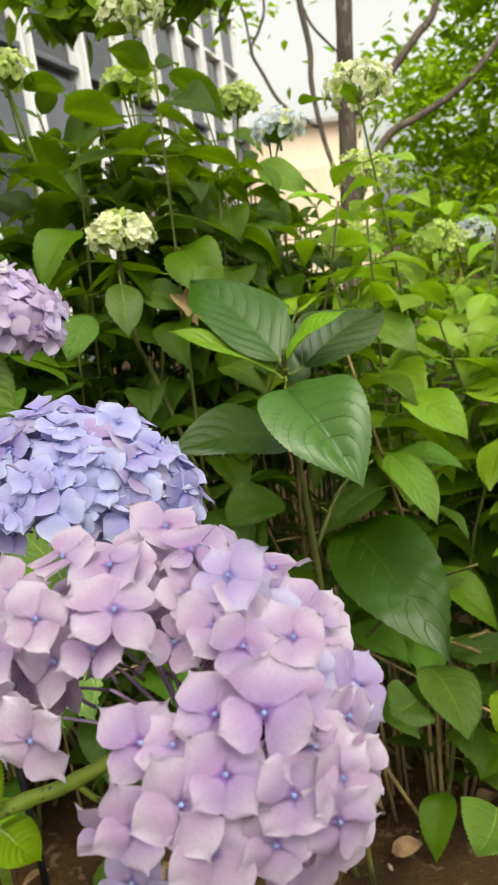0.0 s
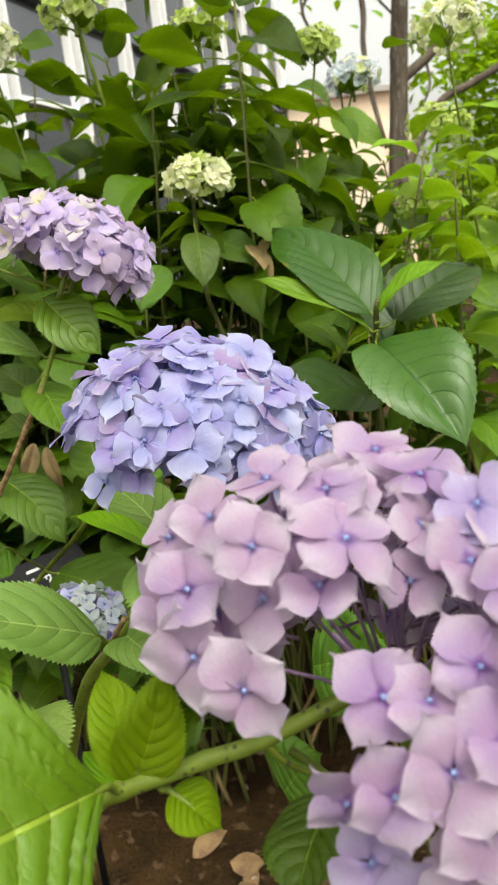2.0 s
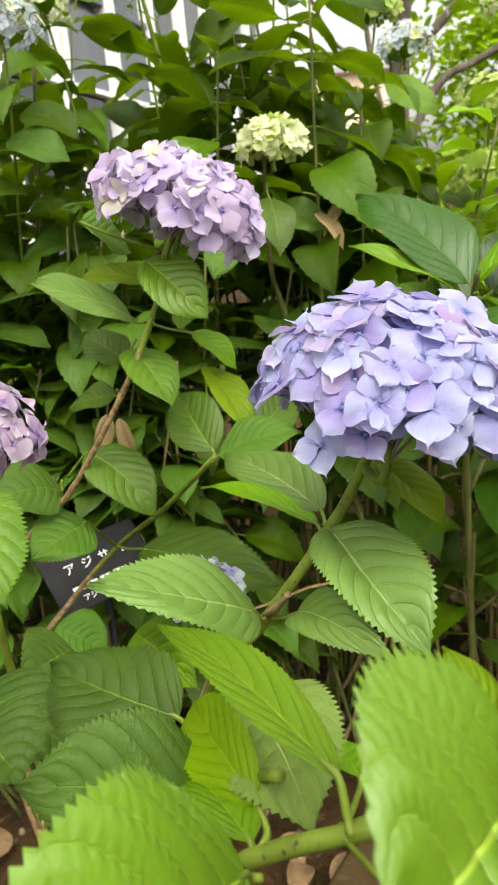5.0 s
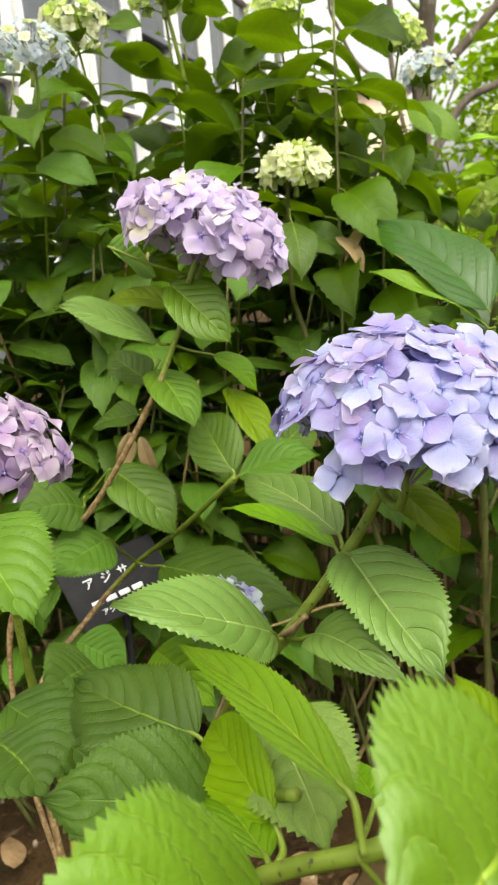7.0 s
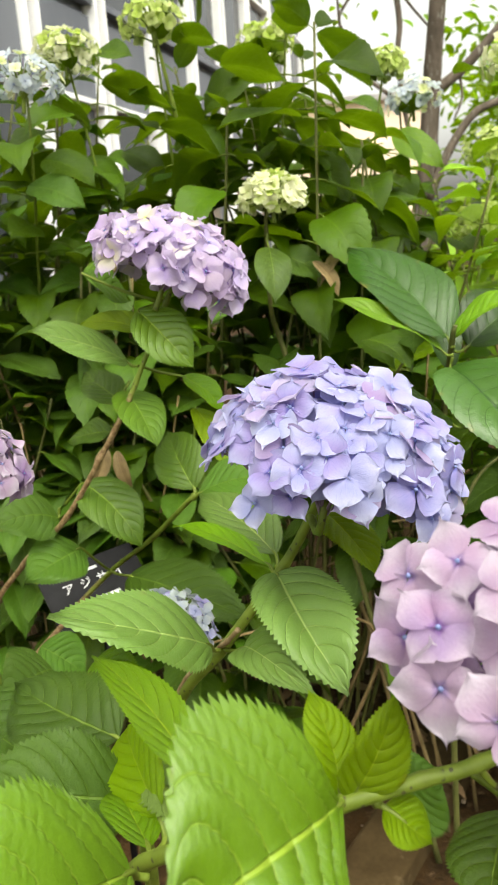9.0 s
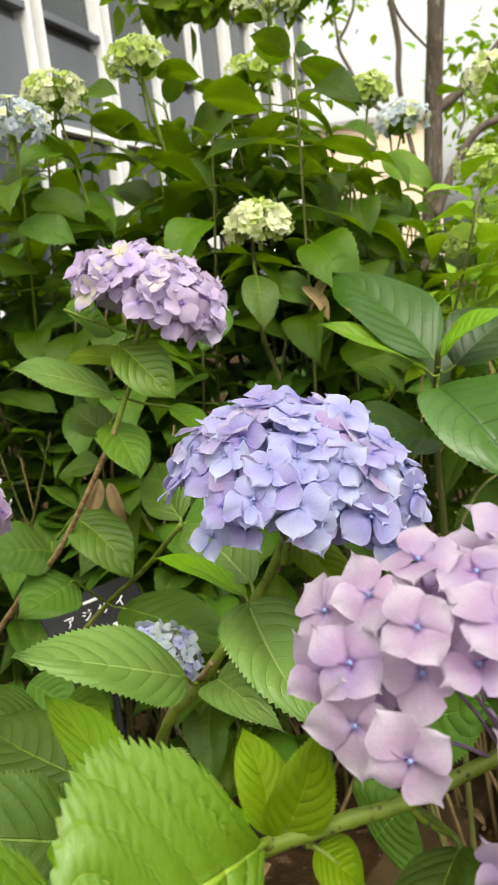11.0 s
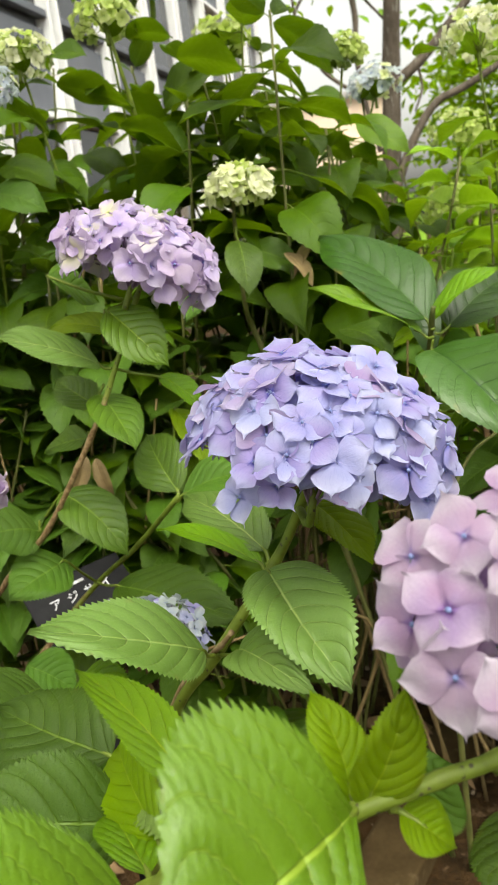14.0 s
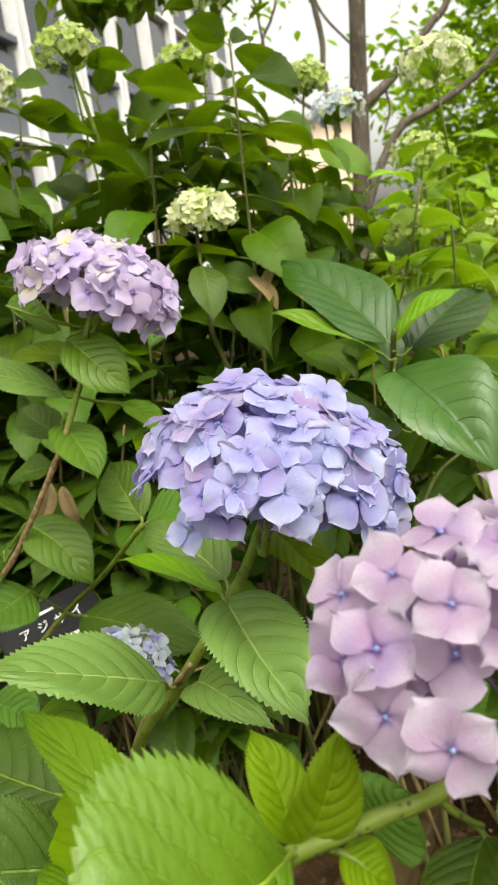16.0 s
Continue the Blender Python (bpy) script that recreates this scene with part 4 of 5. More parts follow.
leaf(low, (-0.277, 0.366, 0.693), (-0.307, 0.424, 0.687), 0.032, (0.06, 0.13, 0.99), FRESH, 0.20, 0.06, (-0.275, 0.355, 0.696))
leaf(low, (-0.367, 0.604, 0.663), (-0.319, 0.547, 0.652), 0.045, (-0.38, -0.47, 0.80), FRESH, 0.20, 0.05)
leaf(low, (-0.219, 0.449, 0.651), (-0.232, 0.504, 0.639), 0.040, (0.19, 0.25, 0.95), FRESH, 0.20, 0.05, (-0.237, 0.382, 0.681))
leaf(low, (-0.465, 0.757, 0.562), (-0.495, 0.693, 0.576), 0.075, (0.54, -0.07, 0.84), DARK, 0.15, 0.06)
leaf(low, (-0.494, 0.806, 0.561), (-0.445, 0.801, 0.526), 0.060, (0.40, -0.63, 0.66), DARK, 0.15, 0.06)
leaf(pink, (-0.173, 0.334, 0.748), (-0.152, 0.330, 0.803), 0.029, (0.25, -0.80, 0.50), LIME, 0.20, 0.03, (-0.170, 0.332, 0.747))
leaf(pink, (-0.177, 0.338, 0.747), (-0.190, 0.372, 0.780), 0.027, (0.25, -0.70, 0.66), LIME, 0.25, 0.04, (-0.174, 0.331, 0.747))
leaf(pink, (-0.158, 0.336, 0.742), (-0.137, 0.326, 0.731), 0.024, (0.30, -0.60, 0.74), LIME, 0.20, 0.05, (-0.161, 0.333, 0.747))
leaf(pink, (-0.088, 0.376, 0.704), (-0.111, 0.331, 0.682), 0.050, (-0.59, -0.07, 0.80), MID, 0.20, 0.05, (-0.109, 0.382, 0.723))
leaf(pink, (-0.096, 0.522, 0.681), (-0.048, 0.494, 0.706), 0.070, (-0.61, -0.53, 0.59), DARK, 0.13, 0.05)
leaf(pink, (-0.126, 0.532, 0.574), (-0.095, 0.530, 0.606), 0.070, (-0.52, -0.73, 0.45), DARK, 0.13, 0.05)
leaf(pink, (-0.178, 0.315, 0.763), (-0.240, 0.224, 0.791), 0.118, (0.82, -0.28, 0.50), NEAR, 0.14, 0.06, (-0.176, 0.331, 0.748), 1.42)
leaf(pink, (-0.277, 0.330, 0.713), (-0.346, 0.224, 0.770), 0.100, (0.80, -0.20, 0.56), NEAR, 0.14, 0.05, (-0.272, 0.340, 0.700), 0.88)

# ---- the glossy hydrangea beside it ----
side_bush = thing("hydrangea_bush", (0.10, 1.35, GROUND), "hydrangea with large glossy dark leaves and a cream mophead", "hydrangea")
right = branch(side_bush, "branch", [(0.03, 1.10, 0.86), (0.028, 1.11, 0.837), (0.032, 1.188, 0.714), (0.044, 1.22, 0.524), (0.09, 1.33, GROUND)], 0.003, 0.006, OLIVE, 0.15,
    [([(0.044, 1.22, 0.5), (0.10, 1.24, 0.60), (0.16, 1.25, 0.64)], 0.004, 0.002), ([(0.06, 1.28, 0.25), (0.2, 1.2, 0.42), (0.28, 1.1, 0.5)], 0.004, 0.002)])
cream = branch(side_bush, "branch", [(-0.225, 1.385, 1.045), (-0.228, 1.40, 1.0), (-0.229, 1.456, 0.867), (-0.209, 1.496, 0.777), (-0.1, 1.45, 0.4), (0.06, 1.37, GROUND)], 0.0028, 0.006, OLIVE)
flower_head(side_bush, (-0.213, 1.37, 1.052), (0.052, 0.05, 0.038), 60, 0.0145, pick((F_CREAM, 4), (F_GREEN, 1)), 6, (0, 0, 0), -0.35, stalks=STALK, label="cream mophead")
leaf(right, (0.024, 1.120, 0.841), (-0.101, 1.267, 0.965), 0.125, (0.13, -0.57, 0.81), GLOSS, 0.16, 0.07, (0.028, 1.109, 0.829))
leaf(right, (0.016, 1.118, 0.824), (-0.132, 1.130, 0.901), 0.055, (0.43, -0.26, 0.86), FRESH, 0.28, 0.05, (0.029, 1.107, 0.819))
leaf(right, (0.031, 1.120, 0.840), (0.113, 1.092, 0.910), 0.062, (-0.68, -0.19, 0.71), FRESH, 0.28, 0.05, (0.030, 1.109, 0.829))
leaf(right, (0.054, 1.127, 0.827), (0.191, 1.240, 0.879), 0.118, (0.13, -0.48, 0.87), GLOSS, 0.18, 0.08, (0.032, 1.108, 0.823))
leaf(right, (0.025, 1.104, 0.802), (0.099, 0.914, 0.718), 0.135, (-0.06, -0.42, 0.90), SHEEN, 0.40, 0.09, (0.028, 1.106, 0.816), 1.0)
leaf(right, (0.031, 1.178, 0.717), (-0.144, 1.014, 0.755), 0.100, (0.46, -0.29, 0.84), GLOSS, 0.14, 0.08, (0.038, 1.187, 0.709))
leaf(right, (0.117, 1.346, 0.495), (0.216, 1.038, 0.394), 0.165, (-0.15, -0.35, 0.92), GLOSS, 0.16, 0.08, (0.066, 1.248, 0.568))
leaf(right, (0.181, 1.211, 0.657), (0.221, 1.073, 0.585), 0.065, (-0.01, -0.46, 0.89), MID, 0.20, 0.08)
leaf(right, (0.060, 1.182, 0.694), (0.121, 1.075, 0.704), 0.050, (-0.08, 0.05, 1.00), MID, 0.20, 0.08, (0.039, 1.185, 0.705))
leaf(right, (0.023, 1.367, 0.887), (0.059, 1.248, 0.763), 0.070, (0.25, -0.66, 0.71), GLOSS, 0.20, 0.08)
leaf(right, (0.193, 1.401, 0.862), (0.254, 1.282, 0.808), 0.080, (-0.01, -0.42, 0.91), MID, 0.20, 0.08)
leaf(right, (-0.067, 1.357, 0.811), (-0.003, 1.253, 0.780), 0.070, (0.00, -0.28, 0.96), MID, 0.20, 0.08)
leaf(right, (-0.016, 1.357, 0.574), (-0.099, 1.241, 0.552), 0.100, (0.35, -0.41, 0.84), DARK, 0.20, 0.08)
leaf(right, (0.228, 1.274, 0.736), (0.292, 1.144, 0.691), 0.080, (-0.05, -0.35, 0.93), FRESH, 0.20, 0.08)
leaf(right, (0.191, 1.078, 0.353), (0.208, 0.929, 0.318), 0.085, (0.13, -0.21, 0.97), DARK, 0.20, 0.08)
leaf(right, (0.146, 0.579, 0.515), (0.113, 0.523, 0.519), 0.060, (0.29, -0.10, 0.95), MID, 0.20, 0.05)
leaf(right, (0.159, 1.014, 0.339), (0.111, 0.967, 0.349), 0.080, (0.41, -0.24, 0.88), DARK, 0.20, 0.08)
leaf(cream, (-0.224, 1.353, 0.975), (-0.213, 1.280, 0.895), 0.062, (0.33, -0.67, 0.66), MID, 0.14, 0.05, (-0.226, 1.363, 0.997))
leaf(cream, (-0.217, 1.475, 0.960), (-0.121, 1.434, 0.911), 0.066, (0.02, -0.75, 0.66), MID, 0.14, 0.05, (-0.217, 1.405, 0.975))
leaf(cream, (-0.283, 1.341, 0.929), (-0.319, 1.276, 0.865), 0.062, (0.18, -0.74, 0.64), DARK, 0.14, 0.05)

leaf(cream, (-0.150, 1.420, 0.945), (-0.108, 1.400, 0.882), 0.026, (0.30, -0.75, 0.55), WITHERED, 0.35, 0.10)
leaf(cream, (-0.100, 1.440, 0.960), (-0.140, 1.410, 0.905), 0.022, (-0.20, -0.80, 0.50), WITHERED, 0.40, 0.12)

# ---- the tall hydrangea behind, budding lime green ----
tall_bush = thing("hydrangea_bush", (-0.30, 1.85, GROUND), "tall hydrangea with lime green budding mopheads, against the sky", "hydrangea")
high = branch(tall_bush, "branch", [(-0.42, 1.60, 1.37), (-0.40, 1.62, 1.25), (-0.36, 1.70, 0.95), (-0.32, 1.78, 0.5), (-0.30, 1.85, GROUND)], 0.003, 0.008, STALK)
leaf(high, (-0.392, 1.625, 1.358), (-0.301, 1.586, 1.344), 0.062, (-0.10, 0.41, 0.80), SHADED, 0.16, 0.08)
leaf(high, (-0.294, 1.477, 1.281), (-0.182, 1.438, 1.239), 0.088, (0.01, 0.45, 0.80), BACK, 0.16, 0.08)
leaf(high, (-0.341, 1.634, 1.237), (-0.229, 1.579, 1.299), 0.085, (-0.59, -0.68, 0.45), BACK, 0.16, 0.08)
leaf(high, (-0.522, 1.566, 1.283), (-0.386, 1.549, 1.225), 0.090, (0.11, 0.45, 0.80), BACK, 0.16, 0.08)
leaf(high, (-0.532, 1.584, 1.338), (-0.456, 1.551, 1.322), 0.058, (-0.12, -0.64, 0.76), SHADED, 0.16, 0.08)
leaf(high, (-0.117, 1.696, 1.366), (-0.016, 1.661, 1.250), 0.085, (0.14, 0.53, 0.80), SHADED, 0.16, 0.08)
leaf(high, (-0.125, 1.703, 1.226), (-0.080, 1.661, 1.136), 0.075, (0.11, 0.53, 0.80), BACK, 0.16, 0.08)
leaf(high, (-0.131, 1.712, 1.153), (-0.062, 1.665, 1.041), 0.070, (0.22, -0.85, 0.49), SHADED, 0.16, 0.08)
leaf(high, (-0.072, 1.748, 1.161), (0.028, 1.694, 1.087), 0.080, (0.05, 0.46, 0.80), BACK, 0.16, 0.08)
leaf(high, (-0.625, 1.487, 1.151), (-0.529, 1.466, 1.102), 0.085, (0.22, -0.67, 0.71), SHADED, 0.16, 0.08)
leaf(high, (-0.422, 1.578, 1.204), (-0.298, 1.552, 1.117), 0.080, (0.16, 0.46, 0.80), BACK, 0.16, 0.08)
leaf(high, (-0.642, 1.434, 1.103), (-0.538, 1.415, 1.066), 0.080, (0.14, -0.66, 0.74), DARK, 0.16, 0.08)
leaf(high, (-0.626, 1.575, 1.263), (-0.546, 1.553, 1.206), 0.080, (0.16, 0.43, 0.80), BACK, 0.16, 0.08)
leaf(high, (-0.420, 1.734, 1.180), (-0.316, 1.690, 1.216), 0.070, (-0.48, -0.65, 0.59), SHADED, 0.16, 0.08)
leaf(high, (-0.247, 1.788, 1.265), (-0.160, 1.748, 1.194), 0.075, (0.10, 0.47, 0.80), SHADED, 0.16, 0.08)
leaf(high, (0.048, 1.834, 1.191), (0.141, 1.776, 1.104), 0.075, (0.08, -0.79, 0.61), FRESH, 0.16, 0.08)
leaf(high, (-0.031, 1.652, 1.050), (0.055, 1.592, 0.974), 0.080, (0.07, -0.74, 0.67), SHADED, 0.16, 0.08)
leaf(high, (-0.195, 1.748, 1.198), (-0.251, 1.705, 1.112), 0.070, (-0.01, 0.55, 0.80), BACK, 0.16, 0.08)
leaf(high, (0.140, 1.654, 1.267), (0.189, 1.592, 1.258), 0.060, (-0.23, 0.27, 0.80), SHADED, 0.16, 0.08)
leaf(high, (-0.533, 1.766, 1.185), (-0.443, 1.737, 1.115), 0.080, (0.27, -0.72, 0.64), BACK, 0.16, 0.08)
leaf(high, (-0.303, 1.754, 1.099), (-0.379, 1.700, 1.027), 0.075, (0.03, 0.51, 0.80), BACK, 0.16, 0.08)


def small_shapes(material, seed, per=5):
    made = []
    for i in range(per):
        bm = bmesh.new()
        blade(bm, 1.0, (0.56, 0.62, 0.52, 0.66, 0.58)[i % 5], (0.2, 0.35, 0.12, 0.28, 0.2)[i % 5], (0.05, 0.08, 0.02, 0.1, 0.06)[i % 5], seed + i, 26, 3, 13, 0, (0.1, 0.25, 0.05, 0.18, 0.3)[i % 5])
        tube(bm, [(-0.16, 0, -0.03), (-0.06, 0, 0.0), (0.03, 0, 0.006)], 0.014, 0.009, 5, 3, 0, 1)
        made.append(mesh_of("leaf", bm, [material, STALK]))
    return made


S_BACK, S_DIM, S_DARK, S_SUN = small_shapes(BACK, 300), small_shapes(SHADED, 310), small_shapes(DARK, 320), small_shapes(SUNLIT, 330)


def shoot(bush, base, top, rnd, shapes, first, gap, size, material=None, limit=99):
    """One stem with opposite pairs of leaves, turned by a right angle from pair to pair."""
    base, top = Vector(base), Vector(top)
    mid = base.lerp(top, 0.5) + Vector((rnd.uniform(-0.17, 0.17), rnd.uniform(-0.10, 0.10), rnd.uniform(-0.03, 0.06)))
    line = spline([base, mid, top], 16)
    br = branch(bush, "branch", [base, mid, top], 0.005, 0.0022, material or OLIVE, 0.1)
    length = (top - base).length
    s, turn, made = length - 0.012, rnd.uniform(0, 3.1), 0
    while s > first * length and made < limit:
        f = s / length * (len(line) - 1)
        p = line[int(f)].lerp(line[min(int(f) + 1, len(line) - 1)], f % 1)
        young = 0.5 + 0.5 * min(1, (length - s) / 0.10)
        for k in (0, math.pi):
            a = turn + k + rnd.uniform(-0.3, 0.3)
            dip = rnd.uniform(-0.6, 0.2) + (0.6 if length - s < 0.05 else 0)
            way = Vector((math.cos(a), math.sin(a), dip))
            ob = new("leaf", rnd.choice(rnd.choice(shapes)))
            q = size * young * rnd.uniform(0.75, 1.15)
            ob.parent = br
            ob.matrix_basis = Matrix.Translation(p + way.normalized() * 0.16 * q) @ basis(way, (rnd.gauss(0, 0.25), rnd.gauss(0, 0.25), 1)) @ Matrix.Scale(q, 4)
            made += 1
        turn += math.pi / 2 + rnd.uniform(-0.2, 0.2)
        s -= gap * rnd.uniform(0.75, 1.25)
    return br


def head_on(bush, top, size, mesh_set, seed, label, squash=0.75, count=40, floret=0.0135):
    flower_head(bush, top, (size, size, size * squash), count, floret, pick((mesh_set, 4), (F_CREAM if mesh_set is F_GREY else F_GREEN, 1)), seed, (seed * 7 % 14 - 7, seed * 5 % 16 - 8, 0), -0.4, stalks=STALK, label=label)


rnd = random.Random(21)
heads = [
    ((-0.423, 1.604, 1.385), 0.055, F_GREEN, "lime green budding mophead"), ((-0.222, 1.89, 1.395), 0.058, F_GREEN, "lime green budding mophead"),
    ((0.013, 1.727, 1.302), 0.042, F_GREEN, "small lime green budding mophead"), ((0.103, 1.926, 1.265), 0.06, F_GREY, "pale blue-white mophead"),
    ((-0.580, 1.56, 1.335), 0.055, F_CREAM, "cream and lime mophead"), ((-0.615, 1.40, 1.262), 0.062, F_GREY, "pale blue mophead"),
    ((-0.17, 1.66, 1.475), 0.06, F_CREAM, "cream mophead"),
]
for i, (c, r, kind, label) in enumerate(heads):
    top = Vector(c) + Vector((0, 0.01, -0.02))
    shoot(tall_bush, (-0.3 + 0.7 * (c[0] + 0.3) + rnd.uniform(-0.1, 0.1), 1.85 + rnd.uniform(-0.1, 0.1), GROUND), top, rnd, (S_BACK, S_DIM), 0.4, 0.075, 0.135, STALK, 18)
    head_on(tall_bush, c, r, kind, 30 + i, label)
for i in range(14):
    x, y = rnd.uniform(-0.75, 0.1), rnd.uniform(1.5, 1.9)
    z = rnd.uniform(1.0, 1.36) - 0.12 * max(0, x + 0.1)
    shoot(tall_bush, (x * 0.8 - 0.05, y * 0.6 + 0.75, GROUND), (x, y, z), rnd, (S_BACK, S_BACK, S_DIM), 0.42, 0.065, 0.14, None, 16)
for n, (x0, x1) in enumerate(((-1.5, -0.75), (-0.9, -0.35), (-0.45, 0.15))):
    rear = thing("hydrangea_bush", ((x0 + x1) / 2, 2.1, GROUND), "tall leafy hydrangea with shade from its neighbours put into the leaf colours", "hydrangea", "hydrangeas along the back")
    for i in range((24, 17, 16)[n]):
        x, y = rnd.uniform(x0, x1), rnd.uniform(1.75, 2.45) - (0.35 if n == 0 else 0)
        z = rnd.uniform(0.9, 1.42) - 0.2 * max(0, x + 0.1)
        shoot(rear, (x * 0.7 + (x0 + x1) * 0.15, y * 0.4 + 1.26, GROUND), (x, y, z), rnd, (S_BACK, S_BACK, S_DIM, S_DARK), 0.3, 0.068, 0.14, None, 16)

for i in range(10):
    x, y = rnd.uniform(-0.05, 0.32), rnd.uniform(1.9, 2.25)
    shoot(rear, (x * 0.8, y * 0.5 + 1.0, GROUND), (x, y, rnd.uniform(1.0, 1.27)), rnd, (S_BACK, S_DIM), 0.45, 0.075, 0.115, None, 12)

bright_bush = thing("hydrangea_bush", (0.60, 1.95, GROUND), "leafy yellow-green hydrangea with lime and cream mopheads", "hydrangea")
heads = [
    ((0.245, 1.60, 1.272), 0.064, F_CREAM, "pale cream and lime mophead"), ((0.290, 1.94, 1.145), 0.068, F_GREEN, "lime green mophead"),
    ((0.228, 1.80, 0.985), 0.060, F_GREEN, "lime green mophead"), ((0.470, 1.98, 0.965), 0.060, F_GREEN, "lime green mophead"),
    ((0.600, 2.14, 0.965), 0.06, F_GREY, "pale blue mophead"), ((0.50, 1.80, 0.73), 0.06, F_GREEN, "lime green mophead"),
]
for i, (c, r, kind, label) in enumerate(heads):
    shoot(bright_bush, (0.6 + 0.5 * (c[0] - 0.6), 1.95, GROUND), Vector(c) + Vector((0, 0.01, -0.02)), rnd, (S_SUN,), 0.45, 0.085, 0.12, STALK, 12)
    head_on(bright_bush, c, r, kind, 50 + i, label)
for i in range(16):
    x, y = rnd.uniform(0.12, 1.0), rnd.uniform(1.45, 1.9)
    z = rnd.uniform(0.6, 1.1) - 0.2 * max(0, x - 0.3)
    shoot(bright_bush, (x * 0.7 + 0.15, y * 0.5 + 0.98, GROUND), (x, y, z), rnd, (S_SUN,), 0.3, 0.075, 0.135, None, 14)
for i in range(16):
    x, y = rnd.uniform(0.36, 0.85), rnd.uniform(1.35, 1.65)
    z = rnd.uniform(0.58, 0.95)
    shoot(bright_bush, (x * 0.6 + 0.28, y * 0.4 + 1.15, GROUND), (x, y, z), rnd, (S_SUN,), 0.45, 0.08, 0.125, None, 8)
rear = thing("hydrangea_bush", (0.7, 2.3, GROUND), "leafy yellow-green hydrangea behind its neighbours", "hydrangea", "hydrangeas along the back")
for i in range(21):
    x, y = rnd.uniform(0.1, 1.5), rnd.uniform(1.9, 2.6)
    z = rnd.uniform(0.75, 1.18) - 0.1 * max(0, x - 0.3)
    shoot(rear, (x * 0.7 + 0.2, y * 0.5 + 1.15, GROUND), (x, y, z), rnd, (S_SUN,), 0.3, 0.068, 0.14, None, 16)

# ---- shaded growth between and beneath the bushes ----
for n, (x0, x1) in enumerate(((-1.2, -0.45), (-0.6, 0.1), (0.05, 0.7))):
    under_bush = thing("hydrangea_bush", ((x0 + x1) / 2, 1.5, GROUND), "lower hydrangea shoots with shade put into dark leaf colours, and brown stems", "hydrangea", "shaded hydrangeas beneath")
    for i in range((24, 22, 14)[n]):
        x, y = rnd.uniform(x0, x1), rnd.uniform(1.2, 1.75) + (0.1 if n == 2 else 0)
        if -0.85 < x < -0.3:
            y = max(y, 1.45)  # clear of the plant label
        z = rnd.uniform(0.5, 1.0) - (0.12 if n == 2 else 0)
        # Dark and dim leaf copies carry part of the shade beneath the bushes.
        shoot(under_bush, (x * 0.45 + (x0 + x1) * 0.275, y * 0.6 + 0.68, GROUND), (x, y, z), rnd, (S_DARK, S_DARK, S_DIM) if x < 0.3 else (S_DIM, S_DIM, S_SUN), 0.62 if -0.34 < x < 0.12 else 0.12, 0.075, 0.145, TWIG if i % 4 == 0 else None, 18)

twigs = bmesh.new()
for i in range(22):
    p = Vector((rnd.uniform(-0.1, 0.6), rnd.uniform(1.4, 1.9), rnd.uniform(0.0, 0.4)))
    q = p + Vector((rnd.uniform(-0.35, 0.35), rnd.uniform(-0.25, 0.1), rnd.uniform(-0.1, 0.25)))
    tube(twigs, [(p.x * 0.6 + 0.1, p.y, GROUND), p, q], rnd.uniform(0.004, 0.006), 0.0025, 5, 4)
for i in range(24):
    x, y = rnd.uniform(-1.0, 0.3), rnd.uniform(1.5, 2.1)
    p = Vector((x, y, GROUND))
    q = Vector((x + rnd.uniform(-0.25, 0.25), y + rnd.uniform(-0.2, 0.2), rnd.uniform(0.3, 0.8)))
    tube(twigs, [p, p.lerp(q, 0.5) + Vector((rnd.uniform(-0.05, 0.05), 0, 0.03)), q], rnd.uniform(0.003, 0.006), 0.002, 5, 4)
tagged(part("dry_stem", twigs, TWIG, under_bush, "dry brown stems", -Vector(under_bush.location)), kind="stuff")

mass = bmesh.new()
for i in range(700):
    x, y = rnd.uniform(-2.2, 2.2), rnd.uniform(2.3, 3.6)
    z = rnd.uniform(0.1, 0.85) - 0.1 * max(0, x)
    sub = bmesh.new()
    blade(sub, 0.12 * rnd.uniform(0.7, 1.2), 0.07, 0.2, 0.06, i, 8, 2, 0)
    sub.transform(Matrix.Translation((x, y, z)) @ Euler((rnd.gauss(0, 0.4), rnd.gauss(0.3, 0.4), rnd.uniform(0, 6.3))).to_matrix().to_4x4())
    tmp = bpy.data.meshes.new("mass")
    sub.to_mesh(tmp)
    mass.from_mesh(tmp)
    bpy.data.meshes.remove(tmp)
    sub.free()
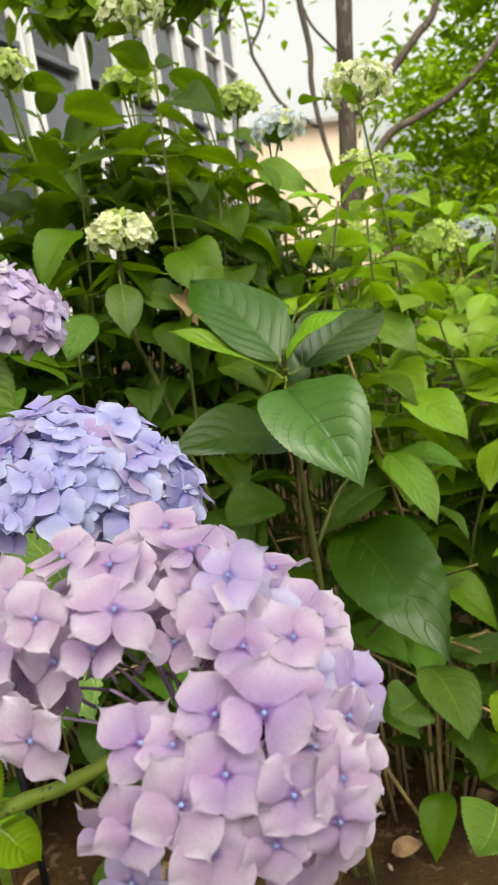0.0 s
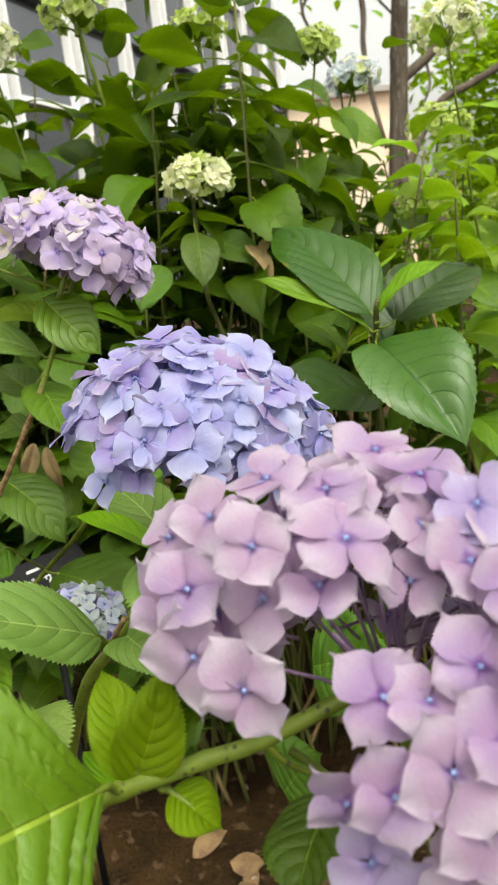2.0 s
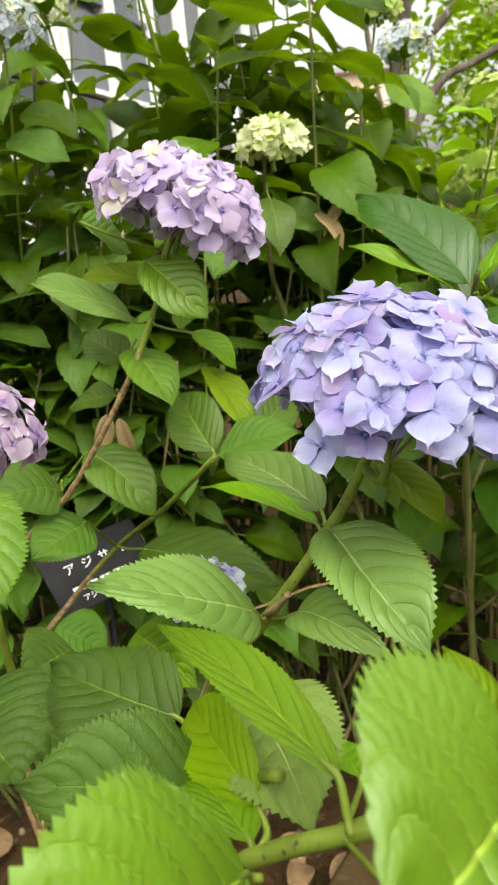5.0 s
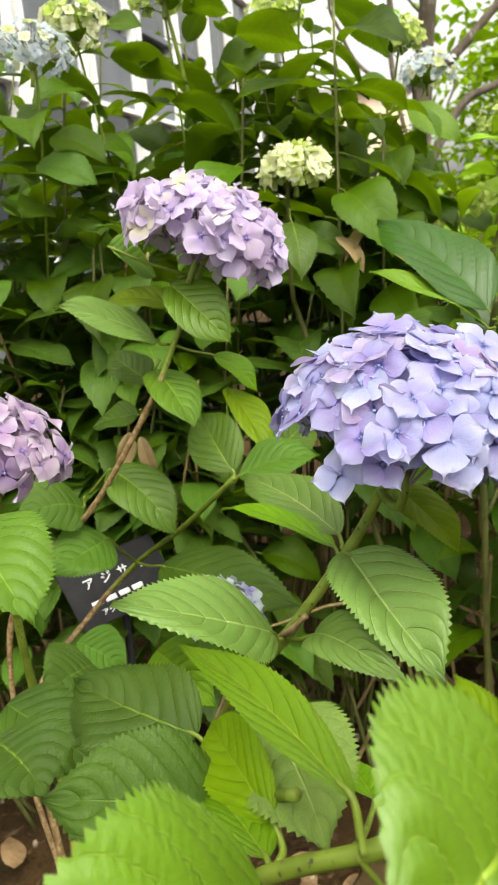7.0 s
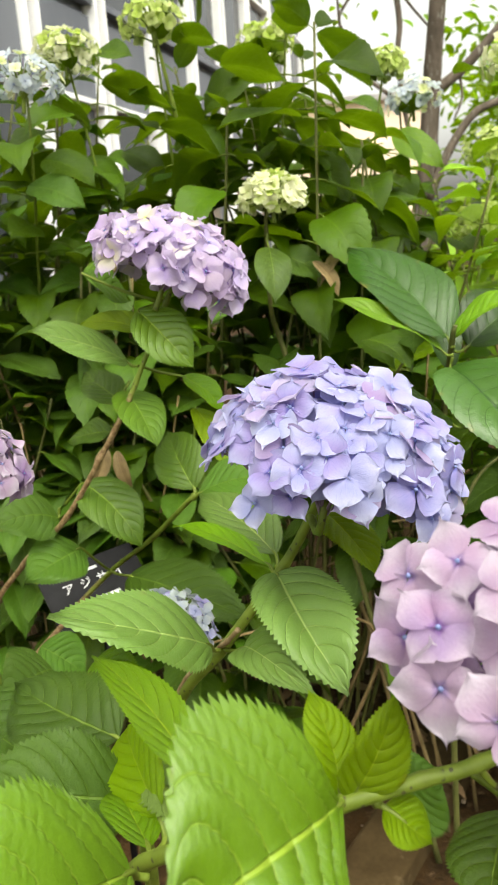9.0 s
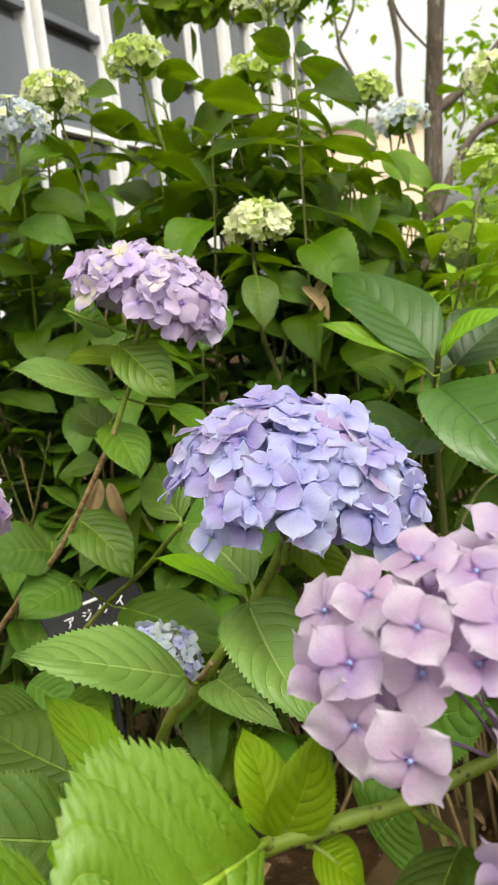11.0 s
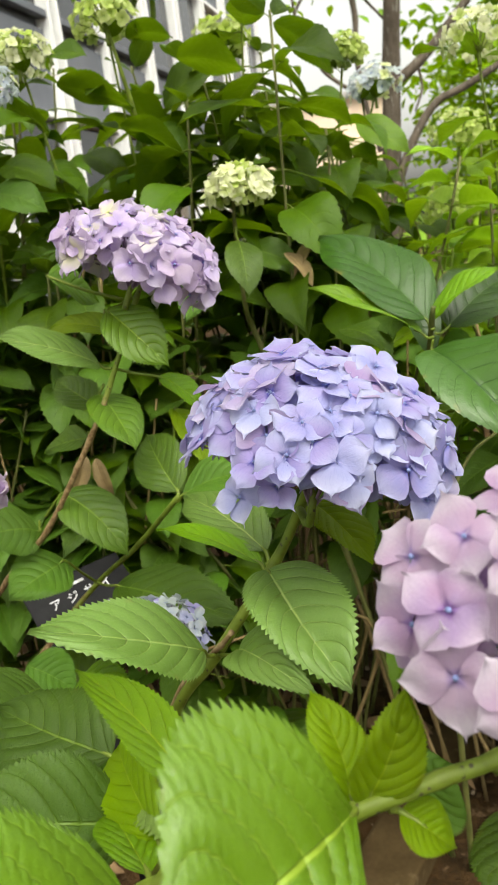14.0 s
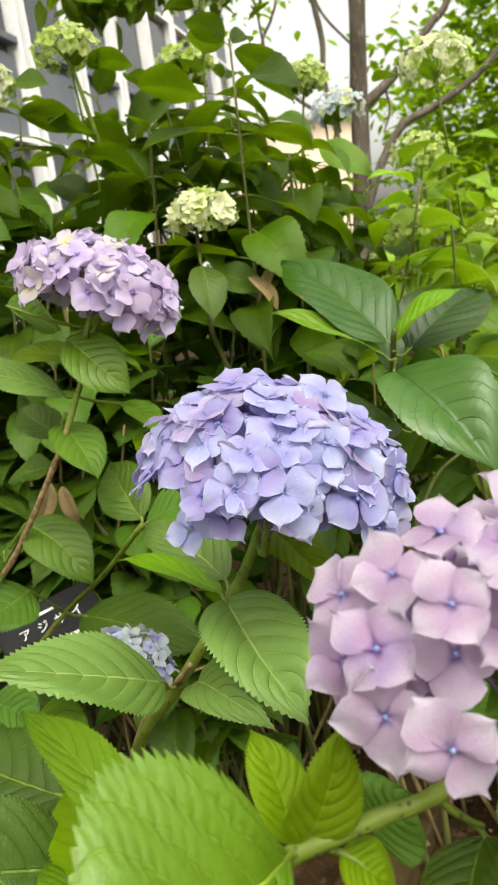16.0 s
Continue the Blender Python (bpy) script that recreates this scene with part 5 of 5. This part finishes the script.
hedge = thing("hedge", (0, 2.9, GROUND), "green leafy hedge behind the flower bed", "hedge")
stems = bmesh.new()
for i in range(40):
    x, y = rnd.uniform(-2.1, 2.1), rnd.uniform(2.4, 3.4)
    tube(stems, [(x, y, GROUND), (x + 0.05, y, 0.4), (x + rnd.uniform(-0.1, 0.1), y, 0.85)], 0.006, 0.002, 5, 3)
tagged(part("stem", stems, TWIG, hedge, "", (0, -2.9, -GROUND)), kind="stuff")
tagged(part("foliage", mass, FILL, hedge, "", (0, -2.9, -GROUND)), kind="stuff")

# ---- the plant label on its stake ----
sign = thing("plant_label", (-0.565, 1.29, GROUND), "black plant label with white writing on a stake in the bed", "sign")
bm = bmesh.new()
box(bm, -0.006, 0.002, -0.68, 0.006, 0.01, 0.0)
face = Matrix.Translation((0, 0, 0.402 - GROUND)) @ basis((0.77, 0.64, 0.06), (0.35, -0.62, 0.70))
post = part("stake", bm, PLATE, sign, "", (0, 0.012, 0.372 - GROUND))
bm = bmesh.new()
box(bm, -0.095, -0.06, -0.004, 0.095, 0.06, 0.0, 0.003)
board = part("plate", bm, PLATE, sign)
board.matrix_basis = face


def writing(text, x, y, size):
    c = bpy.data.curves.new("writing", "FONT")
    c.body, c.size, c.extrude, c.align_x, c.align_y = text, size, 0.0003, "CENTER", "CENTER"
    ob = new("writing_curve", c)
    bpy.context.view_layer.update()
    me = bpy.data.meshes.new_from_object(ob.evaluated_get(bpy.context.evaluated_depsgraph_get()))
    bpy.data.objects.remove(ob)
    me.materials.clear()
    me.materials.append(INK)
    w = new("writing", me)
    w.parent, w.location = board, (x, y, 0.0006)


for i, mark in enumerate("アジサイ"):
    writing(mark, -0.050 + 0.033 * i, 0.014, 0.022)
writing("アジサイ科", -0.02, -0.042, 0.013)
for i in range(4):
    bm = bmesh.new()
    box(bm, -0.062 + 0.026 * i, -0.027, 0.0, -0.042 + 0.026 * i, -0.018, 0.0008)
    part("bar", bm, INK, board)
bm = bmesh.new()
box(bm, -0.015, 0.036, 0.0, 0.015, 0.041, 0.0008)
part("bar", bm, INK, board)
